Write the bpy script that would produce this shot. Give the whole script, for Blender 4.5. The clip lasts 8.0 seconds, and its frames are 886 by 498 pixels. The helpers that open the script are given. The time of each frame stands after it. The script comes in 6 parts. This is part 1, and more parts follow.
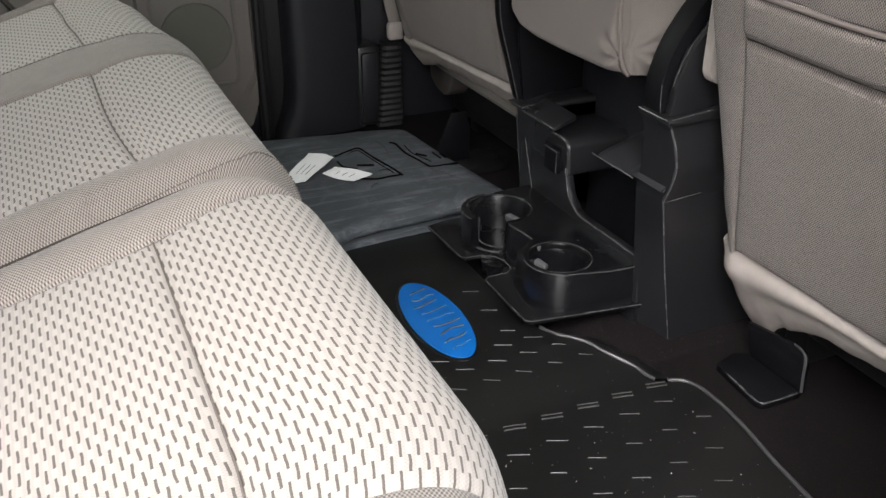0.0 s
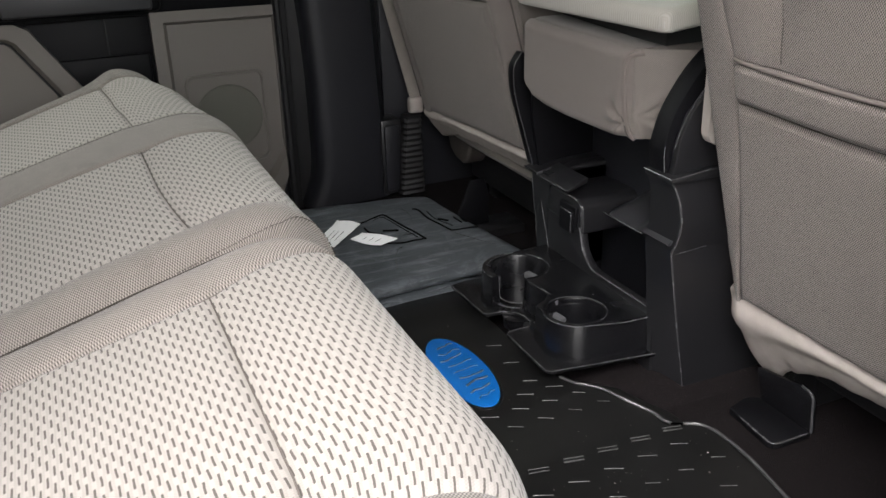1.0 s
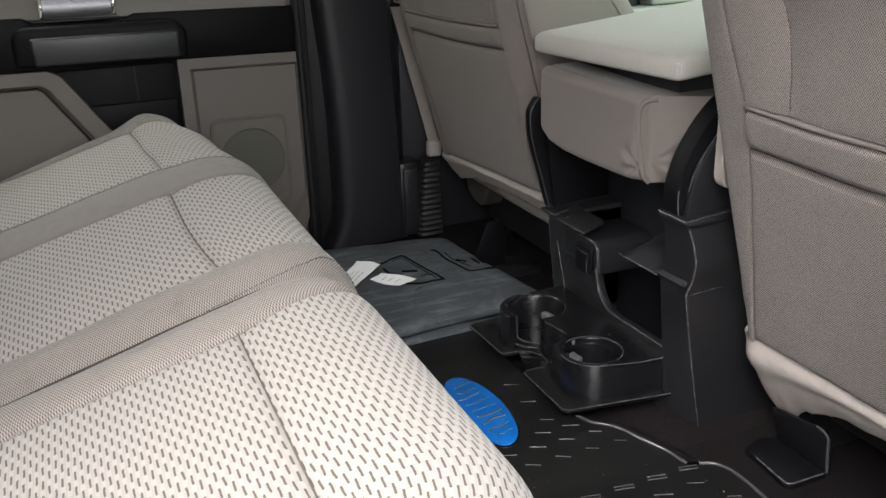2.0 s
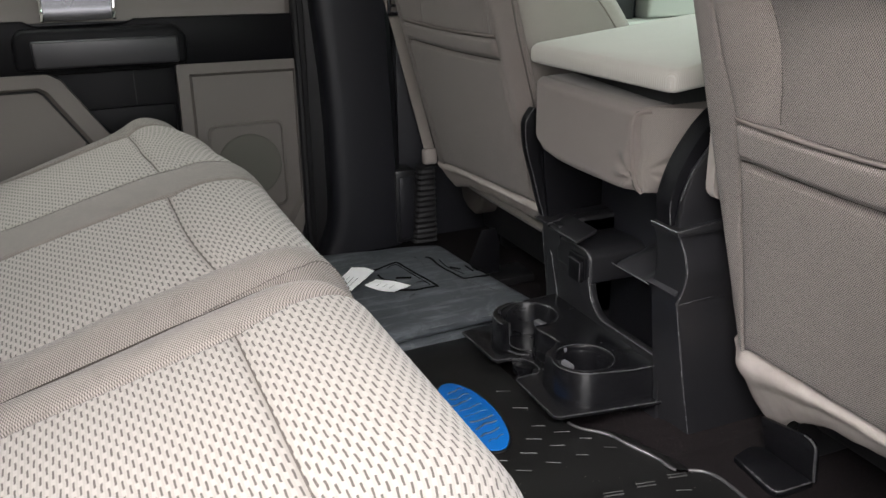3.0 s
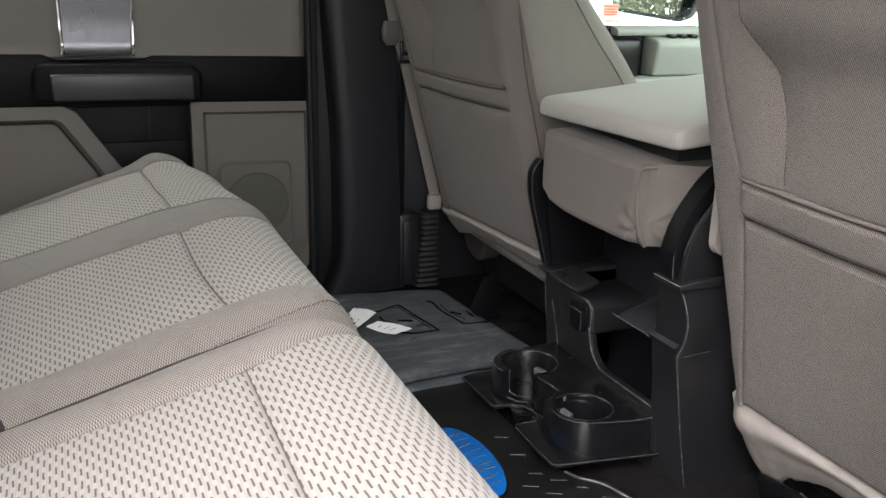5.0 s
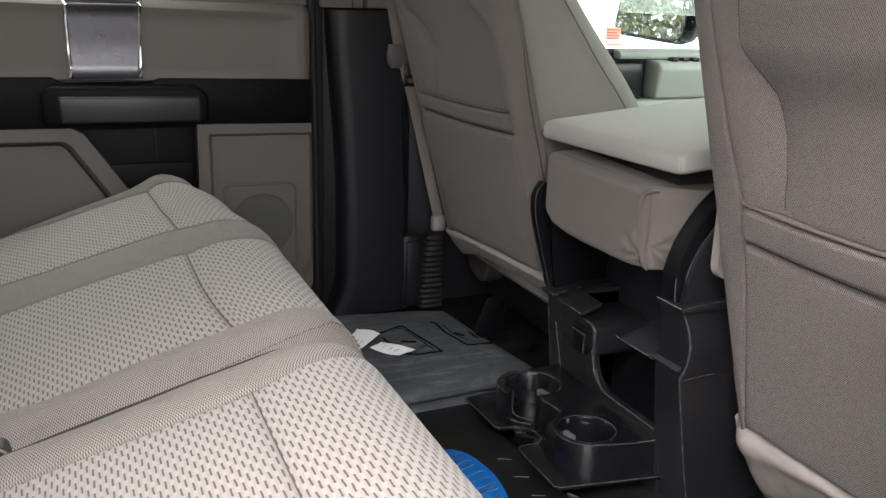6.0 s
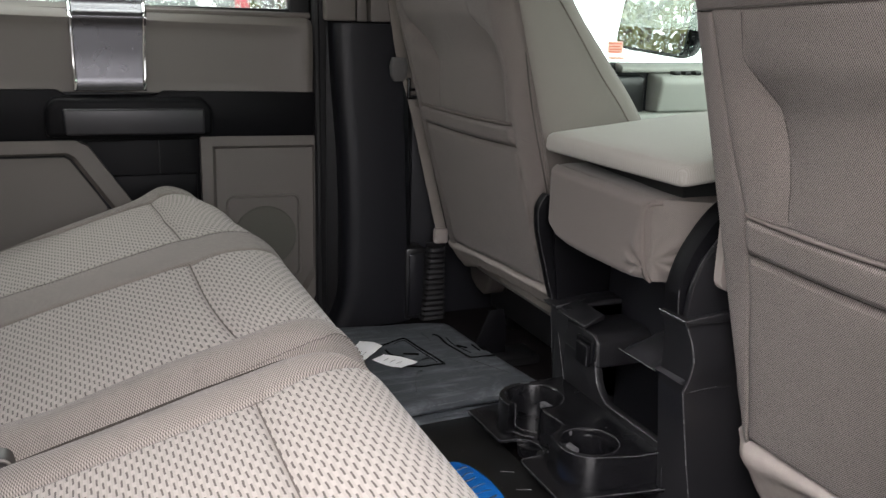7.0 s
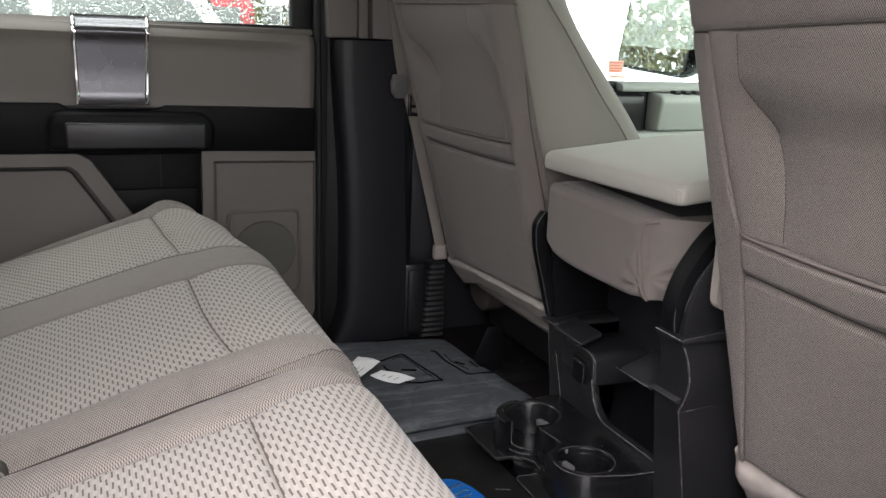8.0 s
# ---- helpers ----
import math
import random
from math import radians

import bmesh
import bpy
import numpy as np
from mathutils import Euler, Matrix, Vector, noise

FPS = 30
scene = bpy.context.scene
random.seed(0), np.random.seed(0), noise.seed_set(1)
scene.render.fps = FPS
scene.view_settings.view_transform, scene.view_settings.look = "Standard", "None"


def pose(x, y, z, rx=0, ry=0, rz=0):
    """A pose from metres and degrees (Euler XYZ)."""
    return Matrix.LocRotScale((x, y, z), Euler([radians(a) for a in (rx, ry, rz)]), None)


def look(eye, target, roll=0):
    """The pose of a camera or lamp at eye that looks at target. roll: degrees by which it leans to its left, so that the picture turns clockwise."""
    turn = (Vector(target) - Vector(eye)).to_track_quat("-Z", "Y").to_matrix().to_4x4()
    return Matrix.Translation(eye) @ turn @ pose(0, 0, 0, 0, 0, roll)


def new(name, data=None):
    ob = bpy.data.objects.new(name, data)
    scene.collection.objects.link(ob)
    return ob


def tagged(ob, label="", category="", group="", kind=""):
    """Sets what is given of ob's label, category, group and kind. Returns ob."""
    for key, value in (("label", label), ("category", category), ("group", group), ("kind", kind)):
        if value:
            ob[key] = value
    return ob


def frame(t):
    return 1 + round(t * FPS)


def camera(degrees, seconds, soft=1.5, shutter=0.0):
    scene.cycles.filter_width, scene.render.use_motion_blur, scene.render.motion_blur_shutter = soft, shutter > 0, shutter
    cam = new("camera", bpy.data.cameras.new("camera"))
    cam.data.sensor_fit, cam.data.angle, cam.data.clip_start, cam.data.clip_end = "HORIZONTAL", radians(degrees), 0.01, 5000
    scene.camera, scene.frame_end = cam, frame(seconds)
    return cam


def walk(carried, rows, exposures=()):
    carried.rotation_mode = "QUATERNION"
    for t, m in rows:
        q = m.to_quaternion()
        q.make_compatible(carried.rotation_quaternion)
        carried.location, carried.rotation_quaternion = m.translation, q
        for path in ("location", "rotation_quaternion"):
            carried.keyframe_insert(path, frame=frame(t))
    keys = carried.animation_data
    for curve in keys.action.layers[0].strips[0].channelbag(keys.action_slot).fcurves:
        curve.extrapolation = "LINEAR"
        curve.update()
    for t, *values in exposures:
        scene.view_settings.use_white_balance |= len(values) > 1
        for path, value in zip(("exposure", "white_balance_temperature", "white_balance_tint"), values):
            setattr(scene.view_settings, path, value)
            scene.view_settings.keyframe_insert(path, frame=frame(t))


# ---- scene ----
EXPOSURE = 0.85
cam = camera(53.0, 8.0)
PATH = [
    (0, (-0.005, 0.025, 0.756), (0.739, 1.628, -0.18), 0.4),
    (0.2, (-0.001, 0.0, 0.764), (0.719, 1.63, -0.144), -1.1),
    (0.3, (-0.01, -0.013, 0.767), (0.699, 1.626, -0.134), -2.1),
    (0.5, (-0.028, -0.031, 0.769), (0.685, 1.621, -0.104), -2.1),
    (1, (-0.046, -0.055, 0.78), (0.685, 1.628, -0.015), -1.6),
    (1.5, (-0.056, -0.07, 0.789), (0.659, 1.647, 0.054), -2.0),
    (3, (-0.071, -0.095, 0.793), (0.661, 1.634, 0.104), -0.8),
    (3.5, (-0.074, -0.098, 0.794), (0.663, 1.636, 0.122), -0.3),
    (4, (-0.083, -0.101, 0.795), (0.661, 1.64, 0.149), 0.6),
    (4.5, (-0.091, -0.104, 0.796), (0.665, 1.641, 0.178), 1.4),
    (6, (-0.101, -0.116, 0.808), (0.651, 1.653, 0.256), 1.7),
    (6.5, (-0.104, -0.117, 0.809), (0.655, 1.653, 0.269), 1.7),
    (7, (-0.105, -0.117, 0.806), (0.647, 1.661, 0.283), 1.8),
    (7.5, (-0.103, -0.118, 0.805), (0.642, 1.667, 0.297), 2.0),
    (8, (-0.099, -0.124, 0.808), (0.65, 1.665, 0.32), 2.3),
]
walk(cam, [(t, look(eye, target, roll)) for t, eye, target, roll in PATH], [(0.0, EXPOSURE + 0.11, 6420, 11), (1.0, EXPOSURE + 0.07, 6420, 11), (3.5, EXPOSURE + 0.11, 6420, 12), (4.5, EXPOSURE + 0.10, 6420, 12), (6.0, EXPOSURE - 0.10, 6420, 14), (8.0, EXPOSURE - 0.14, 6420, 15)])
SKY, SUN, DOORWAY, SCREEN, SIDE, FARWIN, HAZE = 0.27, 0.55, 12.4, 7.0, 6.0, 2.7, 3.4

# ---------- light ----------
world = bpy.data.worlds.new("overcast_sky")
scene.world = world
world.use_nodes = True
wn, wl = world.node_tree.nodes, world.node_tree.links
sky = wn.new("ShaderNodeTexSky")
sky.sky_type = "NISHITA"
sky.sun_disc = False
sky.sun_elevation, sky.sun_rotation = radians(47), radians(221)
sky.air_density, sky.dust_density, sky.ozone_density = 1.0, 5.0, 1.0
hsv = wn.new("ShaderNodeHueSaturation")
hsv.inputs["Saturation"].default_value = 0.25
wl.new(sky.outputs[0], hsv.inputs["Color"])
wl.new(hsv.outputs[0], wn["Background"].inputs["Color"])
wn["Background"].inputs["Strength"].default_value = SKY

sun_data = bpy.data.lights.new("sun", "SUN")
sun_data.energy, sun_data.angle, sun_data.color = SUN, radians(24), (1.0, 0.97, 0.94)
sun = new("sun", sun_data)
sun.matrix_world = look((-3.4, -3.7, 5.4), (0.0, 0.0, 0.0))


# the sky's light through the open rear door
door_data = bpy.data.lights.new("doorway_light", "AREA")
door_data.shape, door_data.size, door_data.size_y = "RECTANGLE", 1.1, 0.7
door_data.energy, door_data.color = DOORWAY, (1.0, 0.965, 0.945)
doorway = new("doorway_light", door_data)
doorway.matrix_world = look((-0.16, -0.38, 1.44), (0.13, 0.80, 0.32))

# the sky's light through the windscreen
screen_data = bpy.data.lights.new("windscreen_light", "AREA")
screen_data.shape, screen_data.size, screen_data.size_y = "RECTANGLE", 1.3, 0.5
screen_data.energy, screen_data.color = SCREEN, (0.86, 1.0, 0.88)
screen = new("windscreen_light", screen_data)
screen.matrix_world = look((1.80, 1.12, 0.96), (1.10, 1.12, 0.45))

# and through the front passenger window
side_data = bpy.data.lights.new("side_window_light", "AREA")
side_data.shape, side_data.size, side_data.size_y = "RECTANGLE", 1.0, 0.42
side_data.energy, side_data.color = SIDE, (0.83, 1.0, 0.85)
side = new("side_window_light", side_data)
side.matrix_world = look((1.25, 0.21, 0.93), (1.20, 1.2, 0.50))

# and from above through the far rear window
far_data = bpy.data.lights.new("far_window_light", "AREA")
far_data.shape, far_data.size, far_data.size_y = "RECTANGLE", 0.7, 0.18
far_data.energy, far_data.color = FARWIN, (0.94, 1.0, 0.93)
far_light = new("far_window_light", far_data)
far_light.matrix_world = look((-0.24, 2.022, 1.02), (-0.25, 1.20, 0.30))


# ---------- materials ----------
def node(nt, kind, **values):
    n = nt.nodes.new("ShaderNode" + kind)
    for key, value in values.items():
        n.inputs[int(key[1:]) if key[0] == "i" and key[1:].isdigit() else key].default_value = value
    return n


def maths(nt, op, a, b=None):
    n = nt.nodes.new("ShaderNodeMath")
    n.operation = op
    for k, v in enumerate((a, b)):
        if v is None:
            continue
        if isinstance(v, (int, float)):
            n.inputs[k].default_value = v
        else:
            nt.links.new(v, n.inputs[k])
    return n.outputs[0]


def blank(name, rough, metal=0.0, spec=0.5):
    m = bpy.data.materials.new(name)
    m.use_nodes = True
    bsdf = m.node_tree.nodes["Principled BSDF"]
    bsdf.inputs["Roughness"].default_value = rough
    bsdf.inputs["Metallic"].default_value = metal
    bsdf.inputs["Specular IOR Level"].default_value = spec
    return m, m.node_tree, bsdf


def mixed(nt, fac, a, b):
    n = nt.nodes.new("ShaderNodeMix")
    n.data_type = "RGBA"
    if isinstance(fac, (int, float)):
        n.inputs[0].default_value = fac
    else:
        nt.links.new(fac, n.inputs[0])
    for slot, v in ((6, a), (7, b)):
        if isinstance(v, tuple):
            n.inputs[slot].default_value = (*v, 1)
        else:
            nt.links.new(v, n.inputs[slot])
    return n.outputs[2]


def noise_of(nt, coord, scale, detail=3.0, rough=0.55):
    n = node(nt, "TexNoise", Scale=scale, Detail=detail, Roughness=rough)
    nt.links.new(coord, n.inputs["Vector"])
    return n.outputs["Fac"]


def bumped(nt, bsdf, height, strength, dist):
    b = node(nt, "Bump", Strength=strength, Distance=dist)
    nt.links.new(height, b.inputs["Height"])
    nt.links.new(b.outputs[0], bsdf.inputs["Normal"])


def shade(c, k):
    return tuple(min(v * k, 1.0) for v in c)


def plain(name, color, rough=0.5, metal=0.0, spec=0.5, var=0.12, big=9.0, fine=350.0, bump=0.15, dist=0.0006, speck=None):
    """A surface with broad unevenness, fine grain and a little relief."""
    m, nt, bsdf = blank(name, rough, metal, spec)
    co = nt.nodes.new("ShaderNodeTexCoord").outputs["Object"]
    broad, grain = noise_of(nt, co, big, 4), noise_of(nt, co, fine, 2)
    c = mixed(nt, broad, shade(color, 1 - var), shade(color, 1 + var))
    c = mixed(nt, maths(nt, "MULTIPLY", grain, 0.5), c, shade(color, 1 - var * 0.6))
    if speck:
        dots = maths(nt, "GREATER_THAN", noise_of(nt, co, speck[0], 1), speck[1])
        c = mixed(nt, dots, c, speck[2])
    nt.links.new(c, bsdf.inputs["Base Color"])
    r = maths(nt, "ADD", maths(nt, "MULTIPLY", broad, 0.16), rough - 0.08)
    nt.links.new(r, bsdf.inputs["Roughness"])
    bumped(nt, bsdf, grain, bump, dist)
    return m


def twill(name, color, pitch=0.0016, lean=1.0, bump=0.7, axes=("Y", "Z"), dark=0.6, second=0.45, crisp=0.5, matted=1.0):
    """A woven cloth with fine diagonal ribs, in metres of pitch."""
    m, nt, bsdf = blank(name, 0.85, 0.0, 0.2)
    bsdf.inputs["Sheen Weight"].default_value = 0.12
    co = nt.nodes.new("ShaderNodeTexCoord").outputs["Object"]
    sep = nt.nodes.new("ShaderNodeSeparateXYZ")
    nt.links.new(co, sep.inputs[0])
    a, b = sep.outputs[axes[0]], sep.outputs[axes[1]]
    if axes == ("Y", "Z"):
        a = maths(nt, "SUBTRACT", a, sep.outputs["X"])
    # the yarn wanders a little
    a = maths(nt, "ADD", a, maths(nt, "MULTIPLY", maths(nt, "SUBTRACT", noise_of(nt, co, 240.0, 2), 0.5), pitch * 0.6))
    slant = maths(nt, "ADD", a, maths(nt, "MULTIPLY", b, lean))
    wave = maths(nt, "SINE", maths(nt, "MULTIPLY", slant, 2 * math.pi / pitch))
    cross = maths(nt, "SINE", maths(nt, "MULTIPLY", maths(nt, "SUBTRACT", a, maths(nt, "MULTIPLY", b, lean)), 2 * math.pi / pitch))
    h = maths(nt, "ADD", maths(nt, "MULTIPLY", maths(nt, "ADD", wave, maths(nt, "MULTIPLY", cross, second)), crisp / (1 + second)), 0.5)
    h = maths(nt, "MINIMUM", maths(nt, "MAXIMUM", h, 0.0), 1.0)
    broad = noise_of(nt, co, 7.0, 4)
    c = mixed(nt, h, shade(color, dark), shade(color, 1.12))
    c = mixed(nt, maths(nt, "MULTIPLY", broad, 0.35 * matted), c, shade(color, 0.8))
    # rubbed and matted patches
    c = mixed(nt, maths(nt, "MULTIPLY", noise_of(nt, co, 42.0, 3), 0.28 * matted), c, shade(color, 1.12))
    nt.links.new(c, bsdf.inputs["Base Color"])
    bumped(nt, bsdf, h, bump, 0.0005)
    return m


def lattice(name, color, pitch=0.0046):
    """A cloth of crossing yarns with dark meshes; the map is in metres."""
    m, nt, bsdf = blank(name, 0.88, 0.0, 0.2)
    bsdf.inputs["Sheen Weight"].default_value = 0.12
    uv = nt.nodes.new("ShaderNodeUVMap").outputs[0]
    co = nt.nodes.new("ShaderNodeTexCoord").outputs["Object"]
    sep = nt.nodes.new("ShaderNodeSeparateXYZ")
    nt.links.new(uv, sep.inputs[0])
    wob = maths(nt, "MULTIPLY", maths(nt, "SUBTRACT", noise_of(nt, co, 90.0, 2), 0.5), 0.0012)
    u, v = maths(nt, "ADD", sep.outputs["X"], wob), maths(nt, "ADD", sep.outputs["Y"], wob)
    one = maths(nt, "SINE", maths(nt, "MULTIPLY", u, 2 * math.pi / (pitch * 1.5)))
    two = maths(nt, "SINE", maths(nt, "MULTIPLY", v, 2 * math.pi / pitch))
    h = maths(nt, "ADD", maths(nt, "MULTIPLY", maths(nt, "MULTIPLY", one, two), 0.5), 0.5)
    broad = noise_of(nt, co, 11.0, 4)
    c = mixed(nt, h, shade(color, 0.10), shade(color, 1.42))
    c = mixed(nt, maths(nt, "MULTIPLY", broad, 0.25), c, shade(color, 0.78))
    # rubbed-in stains
    stain = maths(nt, "MULTIPLY", maths(nt, "MAXIMUM", maths(nt, "SUBTRACT", noise_of(nt, co, 24.0, 5, 0.65), 0.55), 0.0), 3.0)
    c = mixed(nt, stain, c, shade(color, 0.45))
    nt.links.new(c, bsdf.inputs["Base Color"])
    bumped(nt, bsdf, h, 0.6, 0.0006)
    return m


def dashed(name, color, dark, column=0.0059, pitch=0.0239, length=0.58, width=0.33):
    """A knitted seat cloth with staggered dark dashes; the map is in metres."""
    m, nt, bsdf = blank(name, 0.85, 0.0, 0.2)
    bsdf.inputs["Sheen Weight"].default_value = 0.12
    uv = nt.nodes.new("ShaderNodeUVMap").outputs[0]
    co = nt.nodes.new("ShaderNodeTexCoord").outputs["Object"]
    sep = nt.nodes.new("ShaderNodeSeparateXYZ")
    nt.links.new(uv, sep.inputs[0])
    wob = maths(nt, "MULTIPLY", maths(nt, "SUBTRACT", noise_of(nt, co, 60.0, 2), 0.5), 0.0025)
    u, v = maths(nt, "ADD", sep.outputs["X"], wob), maths(nt, "ADD", sep.outputs["Y"], wob)
    q = maths(nt, "DIVIDE", v, column)
    col = maths(nt, "FLOOR", q)
    odd = maths(nt, "MODULO", maths(nt, "ABSOLUTE", col), 2.0)
    p = maths(nt, "FRACT", maths(nt, "ADD", maths(nt, "DIVIDE", u, pitch), maths(nt, "MULTIPLY", odd, 0.5)))
    f = maths(nt, "FRACT", q)
    # a dash leans a little across its column
    f = maths(nt, "ADD", f, maths(nt, "MULTIPLY", p, 0.10))
    inu = maths(nt, "LESS_THAN", p, length)
    inv = maths(nt, "MULTIPLY", maths(nt, "GREATER_THAN", f, 0.36), maths(nt, "LESS_THAN", f, 0.36 + width))
    mask = maths(nt, "MULTIPLY", inu, inv)
    fine = noise_of(nt, co, 900.0, 2)
    broad = noise_of(nt, co, 8.0, 4)
    base = mixed(nt, maths(nt, "MULTIPLY", fine, 0.6), shade(color, 1.1), shade(color, 0.8))
    base = mixed(nt, maths(nt, "MULTIPLY", broad, 0.3), base, shade(color, 0.82))
    knit = maths(nt, "MULTIPLY", maths(nt, "SINE", maths(nt, "MULTIPLY", u, 2 * math.pi / 0.0027)), maths(nt, "SINE", maths(nt, "MULTIPLY", v, 2 * math.pi / 0.0033)))
    base = mixed(nt, maths(nt, "MULTIPLY", maths(nt, "ADD", maths(nt, "MULTIPLY", knit, 0.5), 0.5), 0.6), base, shade(color, 0.62))
    # raised white loops in the gaps of each column, greyer yarn beside the dashes
    loops = maths(nt, "MULTIPLY", maths(nt, "GREATER_THAN", p, length), maths(nt, "LESS_THAN", maths(nt, "ABSOLUTE", maths(nt, "SUBTRACT", f, 0.54)), 0.34))
    beside = maths(nt, "MULTIPLY", maths(nt, "SUBTRACT", 1.0, loops), 0.10)
    base = mixed(nt, beside, base, shade(color, 0.55))
    base = mixed(nt, maths(nt, "MULTIPLY", loops, 0.22), base, shade(color, 1.25))
    thread = mixed(nt, fine, shade(dark, 0.7), shade(dark, 1.5))
    nt.links.new(mixed(nt, maths(nt, "MULTIPLY", mask, 0.88), base, thread), bsdf.inputs["Base Color"])
    h = maths(nt, "ADD", maths(nt, "MULTIPLY", maths(nt, "SUBTRACT", maths(nt, "MULTIPLY", loops, 0.7), mask), 0.8), maths(nt, "MULTIPLY", fine, 0.5))
    bumped(nt, bsdf, h, 0.5, 0.0007)
    return m


def glass(name, tint=(1, 1, 1)):
    """Thin clear or tinted glass."""
    m, nt, bsdf = blank(name, 0.02)
    bsdf.inputs["Base Color"].default_value = (*tint, 1)
    out = nt.nodes["Material Output"]
    clear = node(nt, "BsdfTransparent")
    clear.inputs["Color"].default_value = (*tint, 1)
    gloss = node(nt, "BsdfGlossy", Roughness=0.02)
    fres = node(nt, "Fresnel", IOR=1.45)
    mix = nt.nodes.new("ShaderNodeMixShader")
    nt.links.new(fres.outputs[0], mix.inputs[0])
    nt.links.new(clear.outputs[0], mix.inputs[1])
    nt.links.new(gloss.outputs[0], mix.inputs[2])
    nt.links.new(mix.outputs[0], out.inputs["Surface"])
    return m


BEIGE = (0.25, 0.225, 0.20)
M_TWILL = twill("beige_twill_cloth", BEIGE, 0.0030)
M_BOLSTER = lattice("beige_lattice_weave_cloth", (0.240, 0.215, 0.195), 0.0031)
M_TWILL_TOP = twill("beige_twill_seat_cloth", (0.20, 0.180, 0.163), 0.0034, 0.7, axes=("X", "Y"), dark=0.26, bump=1.0)
M_DASH = dashed("dashed_knit_cloth", (0.345, 0.316, 0.292), (0.055, 0.048, 0.042))
M_PIPING = plain("taupe_piping", (0.155, 0.134, 0.123), 0.85, spec=0.2, fine=1400, bump=0.8)
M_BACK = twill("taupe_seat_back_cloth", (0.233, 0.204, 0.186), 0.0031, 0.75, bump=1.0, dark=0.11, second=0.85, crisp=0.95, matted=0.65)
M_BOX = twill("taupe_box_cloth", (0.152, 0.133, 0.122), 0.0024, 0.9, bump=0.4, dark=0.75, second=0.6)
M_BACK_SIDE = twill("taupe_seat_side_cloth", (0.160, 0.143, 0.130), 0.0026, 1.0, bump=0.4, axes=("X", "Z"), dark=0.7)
M_TRIM = plain("beige_moulded_plastic", (0.170, 0.156, 0.140), 0.55, var=0.06, fine=900, bump=0.25)
# beige trim made paler to carry the strong light on the front door
M_TRIM_LIT = plain("lit_moulded_plastic", (0.37, 0.38, 0.355), 0.5, var=0.05, fine=900, bump=0.2)
M_TRIM_LOW = plain("taupe_moulded_plastic", (0.130, 0.118, 0.106), 0.55, var=0.06, fine=900, bump=0.25)
M_BLACK = plain("black_grained_plastic", (0.011, 0.011, 0.012), 0.36, spec=0.45, var=0.2, fine=1200, bump=0.3)
M_CONSOLE = plain("black_console_plastic", (0.010, 0.010, 0.0115), 0.36, spec=0.6, var=0.2, fine=1200, bump=0.25)
M_DOOR_BLACK = plain("black_door_plastic", (0.0045, 0.0045, 0.0055), 0.48, spec=0.12, var=0.2, fine=1200, bump=0.3)
M_BLACK_SOFT = plain("charcoal_grained_plastic", (0.0135, 0.014, 0.0175), 0.44, spec=0.4, var=0.15, fine=1100, bump=0.3)
M_GLOSS = plain("satin_black_plastic", (0.005, 0.005, 0.006), 0.26, spec=0.6, var=0.2, fine=800, bump=0.12)
M_RUBBER = plain("black_rubber", (0.006, 0.006, 0.006), 0.36, var=0.3, fine=700, bump=0.2, speck=(260, 0.79, (0.35, 0.33, 0.3)))
# paler rubber; along the mat's rim it paints the highlight
M_GREY_RUBBER = plain("grey_rubber_edge", (0.045, 0.045, 0.046), 0.38, var=0.35, big=40)
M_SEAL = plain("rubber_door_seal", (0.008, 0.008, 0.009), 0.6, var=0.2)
M_CARPET = plain("dark_pile_carpet", (0.011, 0.0088, 0.0094), 0.95, spec=0.1, var=0.5, big=120, fine=900, bump=1.0, dist=0.004, speck=(420, 0.68, (0.050, 0.039, 0.040)))
M_BAG = plain("dusty_black_rubber", (0.062, 0.070, 0.078), 0.38, var=0.5, big=13, fine=220, bump=0.35, dist=0.0015)
_nt = M_BAG.node_tree
_co = _nt.nodes.new("ShaderNodeTexCoord").outputs["Object"]
_str = node(_nt, "TexNoise", Scale=18.0, Detail=8.0, Roughness=0.7, Distortion=1.5)
_nt.links.new(_co, _str.inputs["Vector"])
_dust = maths(_nt, "MULTIPLY", maths(_nt, "MAXIMUM", maths(_nt, "SUBTRACT", _str.outputs["Fac"], 0.5), 0.0), 2.2)
_old = _nt.nodes["Principled BSDF"].inputs["Base Color"].links[0].from_socket
_map = node(_nt, "Mapping", Scale=(7.0, 55.0, 40.0), Rotation=(0.0, 0.0, 0.12))
_nt.links.new(_co, _map.inputs["Vector"])
_scr = maths(_nt, "MULTIPLY", maths(_nt, "MAXIMUM", maths(_nt, "SUBTRACT", noise_of(_nt, _map.outputs[0], 1.0, 6, 0.65), 0.52), 0.0), 3.2)
_tone = mixed(_nt, _dust, _old, (0.21, 0.23, 0.25))
_nt.links.new(mixed(_nt, _scr, _tone, (0.26, 0.28, 0.30)), _nt.nodes["Principled BSDF"].inputs["Base Color"])
M_PAPER = plain("white_paper", (0.93, 0.94, 0.94), 0.7, var=0.05, big=40, fine=300)
M_PRINT = plain("grey_print", (0.25, 0.25, 0.25), 0.8, var=0.05)
M_BLUE = plain("blue_rubber_badge", (0.002, 0.12, 0.44), 0.4, var=0.1, fine=500)
M_BADGE_INK = plain("worn_brown_ink", (0.070, 0.082, 0.105), 0.9, spec=0.05, var=0.2)
M_CHROME = plain("bright_chrome", (0.85, 0.85, 0.85), 0.08, 1.0, var=0.02, bump=0.02)
M_STEEL = plain("brushed_dark_metal", (0.10, 0.10, 0.106), 0.26, 1.0, var=0.05, fine=600, bump=0.06)
